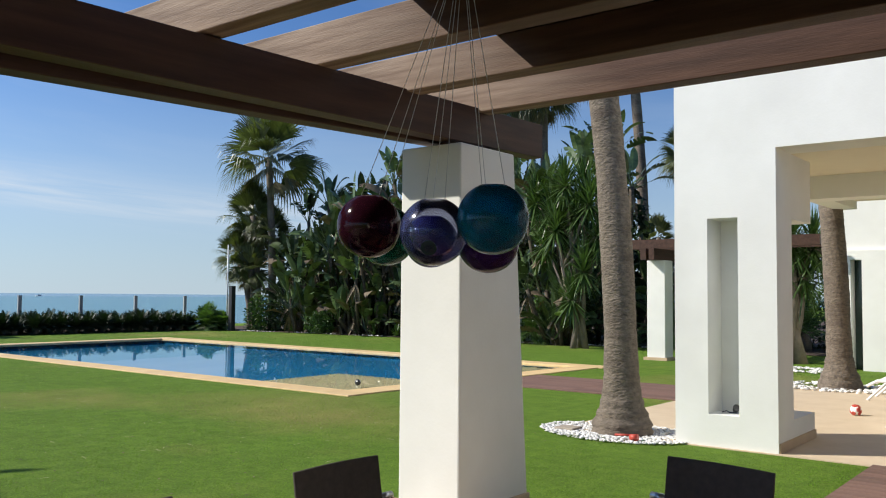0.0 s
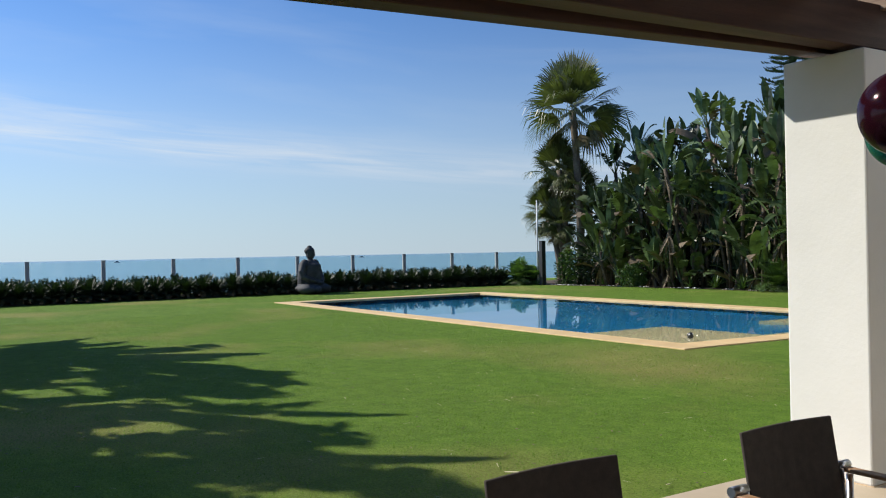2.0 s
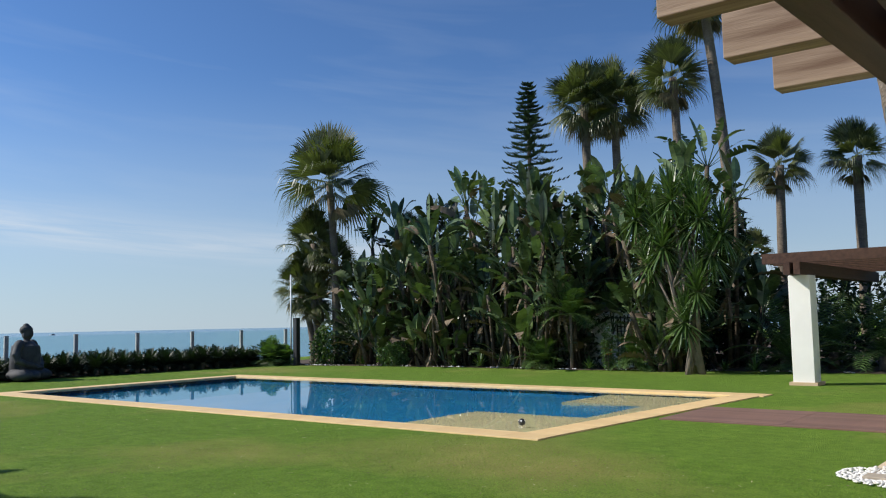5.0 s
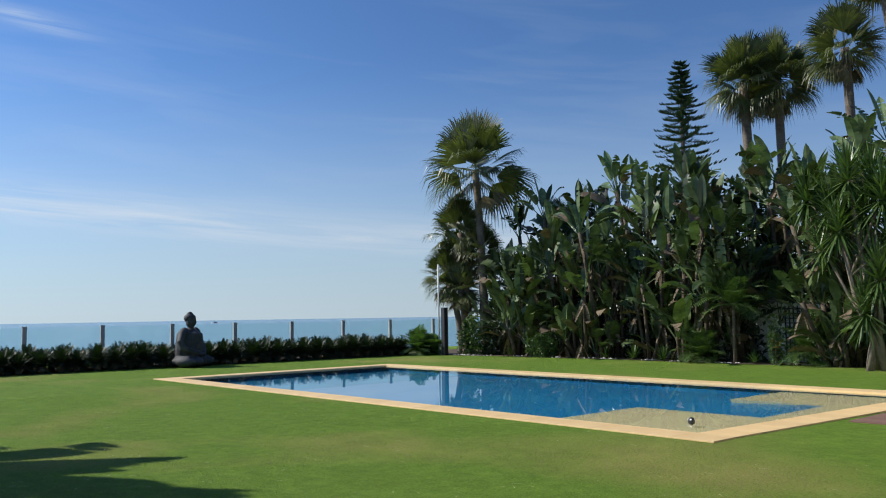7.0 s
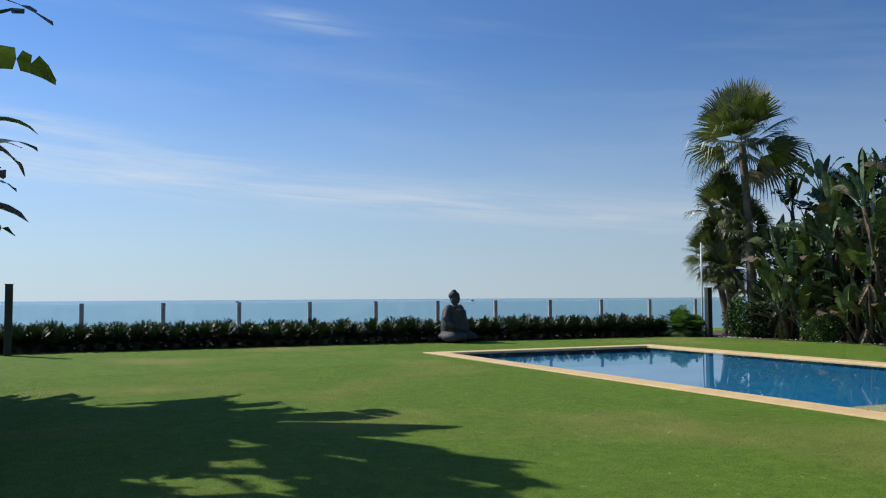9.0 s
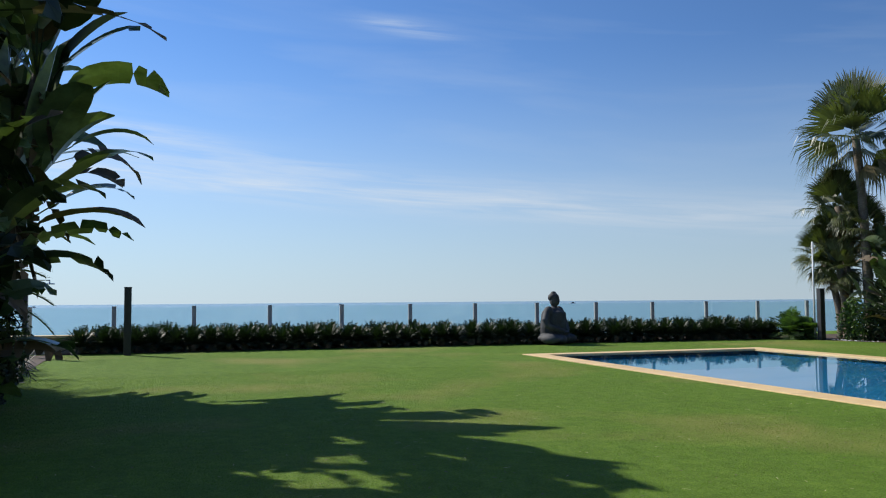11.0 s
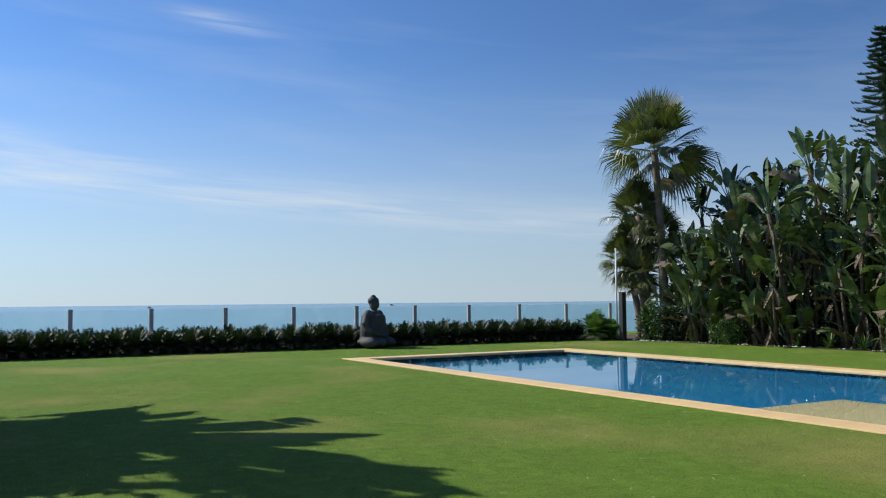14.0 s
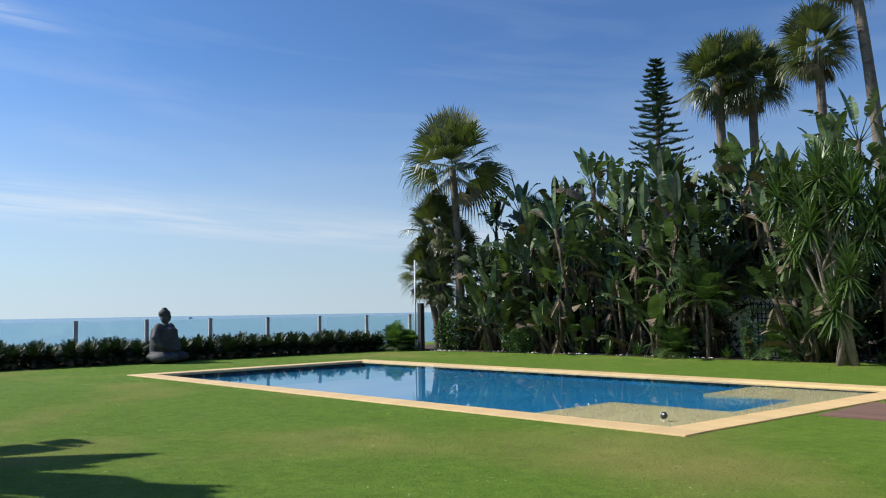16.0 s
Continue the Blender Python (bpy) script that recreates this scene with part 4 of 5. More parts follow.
def bush(name, x, y, rx, ry, rz, seed, mat, count=900, size=0.06, label="", category="shrub", z0=0.0):
    rng = random.Random(seed)
    t = empty(name, x, y, z0, label, category)
    lv = Leaves()
    blobs = [(rng.uniform(-0.5, 0.5) * rx, rng.uniform(-0.5, 0.5) * ry, rng.uniform(0.25, 0.62) * rz, rng.uniform(0.4, 0.65)) for _ in range(7)]
    for _ in range(count):
        bx, by, bz, br = rng.choice(blobs)
        d = Vector((rng.gauss(0, 1), rng.gauss(0, 1), rng.gauss(0, 1))).normalized() * rng.uniform(0.65, 1.05) * br
        c = (bx + d.x * rx, by + d.y * ry, max(0.03, bz + d.z * rz))
        lv.small(c, size * rng.uniform(0.6, 1.3), rng)
    lv.ob("foliage", mat, t)
    bm = bmesh.new()
    for k in range(5):
        a = k * 1.3
        bm_tube(bm, [(0.05 * math.cos(a), 0.05 * math.sin(a), -0.02), (rx * 0.3 * math.cos(a), ry * 0.3 * math.sin(a), rz * 0.5)], [0.02, 0.008], 5)
    part("stalk", bm, M_STEM, t)
    return t


rnd = random.Random(11)
# palms of the background, nearest the sea first
fan_palm("fan_palm", -30.1, 24.0, 7.5, 2.5, 1, (-0.4, 0), 0.17, 0.14, 34, 9, "tall slender fan palm at the corner of the planting", flare=1.2)
SHORT = "short fan palm with dense fans and a skirt of dry fronds"
for k, (x, y, h, lx, c) in enumerate(((-31.1, 24.1, 5.0, -0.5, 1.55), (-31.5, 24.4, 3.9, -0.7, 1.35), (-31.4, 23.9, 3.1, -0.8, 1.3), (-30.5, 24.3, 4.2, -0.1, 1.3), (-31.0, 23.8, 2.6, -0.3, 1.2))):
    fan_palm("fan_palm", x, y, h, c, 20 + k, (lx, 0), 0.14, 0.12, 30, 14, SHORT)
fan_palm("fan_palm", -27.9, 26.0, 5.3, 0.8, 3, (0, 0), 0.15, 0.12, 28, 4, "fan palm rising from the paddle leaf planting")
fan_palm("fan_palm", -22.2, 31, 10.6, 2.0, 4, (-0.2, 0), 0.21, 0.17, 38, 14, "tall fan palm behind the planting")
fan_palm("fan_palm", -21.3, 31.8, 10.6, 1.9, 5, (-0.1, 0), 0.2, 0.16, 36, 16, "tall fan palm behind the planting")
fan_palm("fan_palm", -18.2, 31, 11.0, 1.7, 6, (-0.2, 0), 0.2, 0.15, 34, 18, "tall fan palm behind the planting")
fan_palm("fan_palm", -16.2, 31, 14.0, 2.1, 7, (-0.9, 0), 0.24, 0.17, 36, 16, "very tall slim fan palm behind the yucca")
fan_palm("fan_palm", -14.6, 31, 7.0, 1.35, 8, (0.1, 0), 0.2, 0.15, 32, 10, "fan palm beyond the far pergola")
fan_palm("fan_palm", -15.0, 29.5, 3.8, 0.8, 82, (0, 0), 0.1, 0.08, 24, 3, "small fan palm beyond the hedge")
fan_palm("fan_palm", -12.6, 34, 7.5, 1.5, 81, (0, 0), 0.22, 0.17, 32, 10, "fan palm beyond the far pergola")
norfolk_pine(-28.4, 36, 13.8, 9)
fan_palm("garden_palm", -6.33, 8.95, 8.6, 2.2, 10, (-1.2, 0.3), 0.2, 0.15, 32, 10, "thick fan palm trunk with ringed grey bark in a pebble ring", flare=1.85)
fan_palm("garden_palm", -5.6, 15.9, 8.2, 2.2, 12, (-0.7, 0), 0.21, 0.18, 30, 8, "thick fan palm trunk with ringed brown bark in a pebble ring", flare=1.85)

# wall of paddle-leaf plants
for k in range(16):
    x = -29.6 + k * 0.95 + rnd.uniform(-0.3, 0.3)
    if -18.5 < x < -16.9:
        continue
    top = 4.3 + 1.3 * min(1, k / 6) + rnd.uniform(-0.9, 0.5)
    banana_tree("bird_of_paradise_tree", x, 24.2 + rnd.uniform(-0.3, 0.4), top, 100 + k, 5, rnd.uniform(0.9, 1.2), spread=0.6, lean_to=(rnd.uniform(-0.6, 0.6), -0.4), width=0.36)
SKYLINE = ((-30, 5.9), (-27, 6.4), (-25.6, 6.5), (-24.4, 7.2), (-22, 6.8), (-20.3, 6.5), (-18.5, 6.9), (-16.5, 7.5), (-14.5, 7.0))
for k in range(18):
    x = -29.2 + k * 0.83 + rnd.uniform(-0.3, 0.3)
    top = float(np.interp(x, [a for a, _ in SKYLINE], [b for _, b in SKYLINE])) + rnd.uniform(-0.6, 0.3)
    banana_tree("bird_of_paradise_tree", x, 26.0 + rnd.uniform(-0.3, 0.5), top, 200 + k, 5, rnd.uniform(1.0, 1.25), spread=0.7, lean_to=(rnd.uniform(-0.5, 0.5), -0.5), width=0.38)
for k in range(8):
    x = (-28.6, -26.0, -24.3, -22.6, -21.0, -19.6, -16.2, -15.6)[k] + rnd.uniform(-0.2, 0.2)
    banana_tree("young_banana_plant", x, 23.75 + rnd.uniform(-0.1, 0.3), rnd.uniform(1.8, 2.7), 300 + k, 3, 0.95, "low paddle-leaf plant at the bed's edge", 0.4, width=0.36)
# shrubs added as dark backing: their colour holds the shade between the leaves
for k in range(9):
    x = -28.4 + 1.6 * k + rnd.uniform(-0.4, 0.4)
    bush("dark_backing_shrub", x, 27.2 + rnd.uniform(-0.3, 0.3), 1.3, 0.9, 5.0 + rnd.uniform(-0.5, 0.6), 400 + k, M_DARKLEAF, 1500, 0.17, "tall dense backing shrub in shade-dark green behind the paddle-leaf plants")
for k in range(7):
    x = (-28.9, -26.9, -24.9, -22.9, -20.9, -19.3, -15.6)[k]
    bush("understory_shrub", x, 24.6, 0.9, 0.5, 2.3 + rnd.uniform(-0.4, 0.5), 430 + k, M_DARKLEAF, 900, 0.10, "filler shrub in shade-dark green below the paddle-leaf plants")
yucca("yucca_tree", -14.6, 22.8, [(-0.7, -0.2, 3.75), (0.25, -0.2, 2.45), (-0.1, -0.3, 1.6), (-0.5, 0, 5.1), (0.35, 0, 4.5), (-1.75, 0.3, 4.7), (-1.35, 0.2, 3.3), (-1.1, 0.2, 4.4), (0.55, 0.2, 3.5), (0.0, 0.3, 5.0), (0.85, 0.3, 4.1), (-0.2, 0.2, 4.2)], 31, length=0.98, leaves=110, trunk_r=0.085)

# ---- planting details ----
# sago hedge in front of the glass fence
sago_meshes = []
for k in range(4):
    lv = cycad_mesh(500 + k, 54, 0.72)
    me = bpy.data.meshes.new("foliage")
    me.from_pydata(lv.v, [], lv.f)
    me.materials.append(M_CYCAD)
    sago_meshes.append(me)
bm = bmesh.new()
bm_tube(bm, [(0, 0, -0.03), (0, 0, 0.15), (0, 0, 0.24)], [0.12, 0.14, 0.1], 9)
sago_trunk = bpy.data.meshes.new("trunk")
bm.to_mesh(sago_trunk)
bm.free()
sago_trunk.materials.append(M_TRUNK)
hr = random.Random(77)
for row in range(3):
    for k in range(46):
        s = (k + 0.5 * (row % 2)) / 45
        x = -33.5 + 1.0 * s * s - 0.55 * row + hr.uniform(-0.08, 0.08)
        y = -2.6 + 24.2 * s + hr.uniform(-0.1, 0.1)
        t = empty("sago_palm", x, y, 0, "dark green sago palm of the hedge before the glass fence", "sago palm", "sago palms of the hedge")
        t.rotation_euler = (0, 0, hr.uniform(0, 6.28))
        sc = hr.uniform(0.78, 0.96)
        t.scale = (sc, sc, sc * hr.uniform(0.9, 1.05))
        a = new("foliage", sago_meshes[hr.randrange(4)])
        a.parent = t
        b = new("trunk", sago_trunk)
        b.parent = t

bush("round_shrub", -26.4, 23.35, 0.85, 0.6, 1.0, 601, M_SHRUB, 2200, 0.05, "rounded green clipped shrub at the bed's edge")
bush("round_shrub", -30.0, 23.2, 0.8, 0.5, 1.5, 602, M_SHRUB, 1500, 0.07, "leafy green shrub behind the dark post")
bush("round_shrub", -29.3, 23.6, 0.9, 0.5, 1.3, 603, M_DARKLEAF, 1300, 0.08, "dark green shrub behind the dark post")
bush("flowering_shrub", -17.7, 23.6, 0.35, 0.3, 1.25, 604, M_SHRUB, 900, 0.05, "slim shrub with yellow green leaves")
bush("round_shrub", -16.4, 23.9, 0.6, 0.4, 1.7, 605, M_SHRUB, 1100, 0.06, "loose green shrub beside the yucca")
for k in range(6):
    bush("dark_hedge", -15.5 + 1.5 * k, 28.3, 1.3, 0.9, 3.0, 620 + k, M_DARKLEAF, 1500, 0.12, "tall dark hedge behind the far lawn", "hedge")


def feather_palm(name, x, y, h, length, n, seed, label, mat=M_PALM, droop=1.1, leaflet=0.4):
    rng = random.Random(seed)
    t = empty(name, x, y, 0, label, "palm tree")
    tube("trunk", [(0, 0, -0.04), (0, 0, h * 0.5), (0, 0, h)], [0.06, 0.05, 0.05] if length < 1.5 else [0.16, 0.14, 0.12], M_TRUNK, t, 10)
    lv = Leaves()
    for k in range(n):
        s = k / n
        d = direction(k * 2.39996 + rng.uniform(-0.2, 0.2), radians(82 - 85 * s + rng.uniform(-6, 6)))
        lv.pinnate((0, 0, h), d, length * rng.uniform(0.85, 1.1), rng, droop * (0.7 + 0.6 * s), 22, leaflet, 0.035, 0.3)
    lv.ob("crown", mat, t)
    return t


for k, (x, y, h, L) in enumerate(((-31.9, 22.0, 0.15, 0.9), (-32.3, 22.4, 0.2, 0.95), (-31.5, 22.4, 0.1, 0.7), (-13.0, 25.6, 0.4, 2.0), (-11.8, 26.2, 0.5, 2.2), (-10.4, 25.9, 0.4, 2.0), (-12.4, 24.9, 0.15, 1.2), (-9.0, 26.4, 0.6, 2.2), (-20.2, 23.7, 0.15, 1.0), (-19.0, 23.6, 1.75, 1.3), (-16.9, 23.9, 0.3, 1.1))):
    feather_palm("low_feather_palm", x, y, h, L, 22, 650 + k, "low yellow green feather palm in the planting bed", M_SHRUB if k < 3 else M_YUCCA)
for k in range(16):
    x = -28.0 + 1.05 * k + hr.uniform(-0.3, 0.3)
    lv = Leaves()
    rosette(lv, (0, 0, 0.05), (0, 0, 1), 34, hr.uniform(0.35, 0.6), 0.06, hr, 5, 0.25)
    t = empty("spiky_plant", x, 23.55 + 0.02 * k + hr.uniform(-0.1, 0.1), 0, "small spiky rosette plant at the bed's edge", "plant", "spiky plants along the bed")
    lv.ob("foliage", M_YUCCA if k % 3 else M_SHRUB, t)
t = empty("orange_flower", -17.6, 23.4, 0, "small plant with orange red blooms", "flower")
for k in range(5):
    lv = Leaves()
    cx, cy, cz = hr.gauss(0, 0.1), hr.gauss(0, 0.08), 0.7 + hr.gauss(0, 0.12)
    for j in range(8):
        lv.blade((cx, cy, cz), direction(j * 0.785, 0.5), 0.07, 0.035, 0.2, 2)
    lv.ob("bloom", M_ORANGE, t)
tube("stalk", [(0, 0, 0), (0, 0, 0.7)], 0.01, M_STEM, t, 5)
# trellises on the white wall
for tx in (-18.15, -24.6):
    tr = empty("trellis", tx, 25.1, 0, "dark timber lattice trellis before the white wall", "trellis")
    for k in range(6):
        bm = bmesh.new()
        bm_box(bm, 0.13 * k, 0.13 * k + 0.03, -0.02, 0.01, 0.05, 1.7)
        part("slat", bm, M_TRELLIS, tr)
    for k in range(11):
        bm = bmesh.new()
        bm_box(bm, -0.03, 0.71, 0.012, 0.034, 0.15 + 0.145 * k, 0.18 + 0.145 * k)
        part("slat", bm, M_TRELLIS, tr)

# dark planting at the near side of the lawn, towards the low sun
banana_tree("bird_of_paradise_tree", -15.0, -4.8, 7.2, 701, 13, 1.6, "very tall bird of paradise clump with torn dark leaves", 0.7, (0.0, 0.4), low=False, width=0.6, splay=85, torn=(0.3, 0.7))
banana_tree("bird_of_paradise_tree", -18.0, -4.2, 5.8, 702, 12, 1.5, "tall bird of paradise clump with torn dark leaves", 0.7, (0.0, 0.7), width=0.6, splay=85, torn=(0.3, 0.7))
banana_tree("bird_of_paradise_tree", -22.2, -4.2, 8.3, 703, 12, 1.9, "very tall bird of paradise clump with torn dark leaves", 0.9, (0.2, 0.6), width=0.66, splay=68, torn=(0.08, 0.35))
banana_tree("bird_of_paradise_tree", -19.6, -5.7, 6.6, 704, 9, 1.7, "tall bird of paradise clump with torn dark leaves", 0.8, (0.0, 0.4), width=0.66, splay=68, torn=(0.08, 0.35))
banana_tree("bird_of_paradise_tree", -13.4, -4.7, 7.6, 705, 9, 1.8, "very tall bird of paradise clump with torn dark leaves", 0.9, (0.1, 0.5), low=False, width=0.6, splay=85, torn=(0.3, 0.7))
banana_tree("bird_of_paradise_tree", -22.6, -5.1, 5.2, 706, 10, 1.5, "bird of paradise clump with torn dark leaves over the bed", 0.7, (0.0, 0.0), width=0.66, splay=68, torn=(0.08, 0.35))
banana_tree("bird_of_paradise_tree", -18.0, -3.9, 4.4, 707, 9, 1.3, "bird of paradise clump with torn dark leaves over the bed", 0.6, (0.0, 0.2), width=0.6, splay=85, torn=(0.3, 0.7))
banana_tree("bird_of_paradise_tree", -21.2, -5.4, 5.6, 708, 9, 1.4, "bird of paradise clump with torn dark leaves over the bed", 0.6, (0.0, 0.2), width=0.66, splay=68, torn=(0.08, 0.35))
bush("side_shrub", -23.0, -3.1, 1.0, 0.6, 1.5, 751, M_DARKLEAF, 2200, 0.07, "dark leafy shrub in the bed at the lawn's side")
bush("side_shrub", -20.4, -2.95, 0.9, 0.5, 1.3, 752, M_DARKLEAF, 2200, 0.07, "dark leafy shrub in the bed at the lawn's side")
banana_tree("bird_of_paradise_tree", -23.2, -4.6, 7.9, 761, 9, 1.8, "very tall bird of paradise clump with torn dark leaves", 0.9, (0.0, 0.2), width=0.66, splay=68, torn=(0.08, 0.35))
banana_tree("bird_of_paradise_tree", -17.6, -3.9, 8.3, 762, 10, 1.7, "very tall bird of paradise clump with torn dark leaves", 0.9, (0.0, 0.2), width=0.6, splay=85, torn=(0.3, 0.7))
banana_tree("bird_of_paradise_tree", -20.8, -5.0, 7.3, 763, 9, 1.7, "very tall bird of paradise clump with torn dark leaves", 0.9, (0.0, 0.3), width=0.66, splay=68, torn=(0.08, 0.35))
feather_palm("feather_palm", -23.2, -4.3, 1.5, 2.5, 34, 711, "short feather palm with arching dark fronds", M_CYCAD, 1.3, 0.4)
feather_palm("feather_palm", -26.5, -4.9, 0.8, 2.0, 30, 712, "short feather palm with arching dark fronds", M_CYCAD, 1.3, 0.4)
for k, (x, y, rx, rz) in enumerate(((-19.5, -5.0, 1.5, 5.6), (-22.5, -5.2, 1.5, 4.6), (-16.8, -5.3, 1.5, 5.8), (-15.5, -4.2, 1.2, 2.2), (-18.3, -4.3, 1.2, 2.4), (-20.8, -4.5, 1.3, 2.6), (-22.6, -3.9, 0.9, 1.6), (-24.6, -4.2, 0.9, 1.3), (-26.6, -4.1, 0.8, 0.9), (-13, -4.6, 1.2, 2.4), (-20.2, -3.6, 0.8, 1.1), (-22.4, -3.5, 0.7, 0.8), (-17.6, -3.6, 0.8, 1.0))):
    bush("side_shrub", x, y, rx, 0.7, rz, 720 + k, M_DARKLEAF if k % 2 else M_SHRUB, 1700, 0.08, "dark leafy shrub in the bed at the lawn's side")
for k in range(12):
    lv = Leaves()
    rosette(lv, (0, 0, 0.1), (0, 0, 1), 44, hr.uniform(0.45, 0.8), 0.05, hr, 0, 0.4)
    t = empty("spiky_plant", -27.4 + 0.95 * k, -3.45 + hr.uniform(-0.15, 0.15), 0, "spiky rosette plant in the shaded bed", "plant", "spiky plants in the side bed")
    lv.ob("foliage", M_CYCAD, t)
bush("beach_shrub", -37.2, -6.4, 2.2, 1.2, 1.1, 740, M_SHRUB, 1800, 0.09, "bright green shrub beyond the low wall", z0=-0.3)


def pebbles(name, spots, label, seed):
    rng = random.Random(seed)
    bm = bmesh.new()
    for (x, y, r) in spots:
        m = Matrix.Translation((x, y, 0.012 + r * 0.4)) @ Euler((rng.uniform(-0.4, 0.4), rng.uniform(-0.4, 0.4), rng.uniform(0, 6))).to_matrix().to_4x4() @ Matrix.Diagonal((r * rng.uniform(0.9, 1.5), r, r * 0.42, 1))
        bmesh.ops.create_icosphere(bm, subdivisions=1, radius=1, matrix=m)
    for f in bm.faces:
        f.smooth = True
    ob = part(name, bm, M_PEBBLE)
    return tagged(ob, label, kind="stuff")


spots = []
for k in range(2000):
    a, r = hr.uniform(0, 6.283), 0.30 + 0.62 * hr.random() ** 0.7
    x, y = -6.38 + r * 1.05 * math.cos(a), 8.95 + r * 0.75 * math.sin(a)
    if x > -5.62 and y > 8.75:
        continue
    spots.append((x, y, hr.uniform(0.013, 0.027)))
pebbles("pebble_ring", spots, "white pebbles round the palm trunk", 1)
spots = []
for k in range(360):
    a, r = hr.uniform(0, 6.283), 0.5 + 0.5 * hr.random()
    spots.append((-5.7 + r * 1.3 * math.cos(a), 16.0 + r * 0.8 * math.sin(a), hr.uniform(0.03, 0.055)))
for k in range(250):
    a, r = hr.uniform(0, 6.283), 0.4 + 0.6 * hr.random()
    spots.append((-7.3 + r * 1.1 * math.cos(a), 19.3 + r * 0.7 * math.sin(a), hr.uniform(0.03, 0.055)))
pebbles("pebble_ring", spots, "white pebbles round the patio palms", 2)
spots = []
edge = [(-31, 22.4), (-27.5, 23.05), (-23, 23.45), (-18.4, 23.35), (-15, 24.2), (-8, 24.6)]
for k in range(420):
    s = hr.uniform(0, 4.999)
    i = int(s)
    f = s - i
    x = edge[i][0] + (edge[i + 1][0] - edge[i][0]) * f
    y = edge[i][1] + (edge[i + 1][1] - edge[i][1]) * f + abs(hr.gauss(0, 0.1))
    if noise.noise(Vector((x * 0.9, 0, 0))) > -0.05:
        spots.append((x, y, hr.uniform(0.02, 0.045)))
pebbles("pebble_edge", spots, "white pebbles along the planting bed's edge", 3)

# pandanus with stilt trunk beside the patio
yucca("pandanus", -8.0, 21.4, [(-0.2, 0, 2.5), (0.3, 0.1, 2.2), (0.1, -0.2, 3.0), (-0.5, 0.2, 1.9), (0.55, 0.0, 2.9)], 61, "thick pale pandanus trunk with strappy green leaf heads", 1.0, 0.15, 90)

# grass blades over the lawn nearest the terrace, and fallen straws
gr = random.Random(5)
gv, gf = [], []
for k in range(150000):
    u = gr.random()
    x = -3.66 - 21 * u ** 1.35
    y = gr.uniform(-2.9, 9.0)
    if x > -5.9 and (y < 5.12 or y > 8.72):
        continue
    a = gr.uniform(0, 6.283)
    h = gr.uniform(0.007, 0.015)
    w = 0.0035
    i = len(gv)
    gv += [(x - w * math.cos(a), y - w * math.sin(a), 0), (x + w * math.cos(a), y + w * math.sin(a), 0), (x + gr.gauss(0, 0.010), y + gr.gauss(0, 0.010), h)]
    gf.append((i, i + 1, i + 2))
g = mesh_ob("grass", gv, gf, M_BLADE)
tagged(g, "short green grass blades", kind="stuff")
lv = Leaves()
for k in range(420):
    x, y = gr.uniform(-21, -6.1), gr.uniform(-2.5, 9.2)
    a = gr.uniform(0, 6.283)
    lv.blade((x, y, 0.02), (math.cos(a), math.sin(a), 0.02), gr.uniform(0.03, 0.10), 0.008, 0.1, 3)
tagged(lv.ob("dry_straw", M_STRAW, None), "scattered dry straws on the lawn", kind="stuff")
lv = Leaves()
for k in range(900):
    x, y = gr.uniform(-22, -6.0), gr.uniform(-2.8, 9.1)
    a = gr.uniform(0, 6.283)
    lv.blade((x, y, 0.018), (math.cos(a), math.sin(a), 0.05), gr.uniform(0.015, 0.05), gr.uniform(0.01, 0.022), 0.1, 2)
tagged(lv.ob("leaf_litter", M_BANDRY, None), "scattered brown leaf bits on the lawn", kind="stuff")
tw = empty("fallen_frond_straw", -6.9, 3.05, 0.0, "long dry curved straw lying on the lawn", "straw")
tube("stalk", [(-0.25, 0.1, 0.015), (-0.05, 0.12, 0.05), (0.1, 0.05, 0.05), (0.18, -0.1, 0.012)], [0.004, 0.005, 0.004, 0.002], M_STRAW, tw, 5)

# ---- terrace furniture ----


def rod(name, pts, r, mat, parent, n=8, label=""):
    return tube(name, pts, r, mat, parent, n, label)


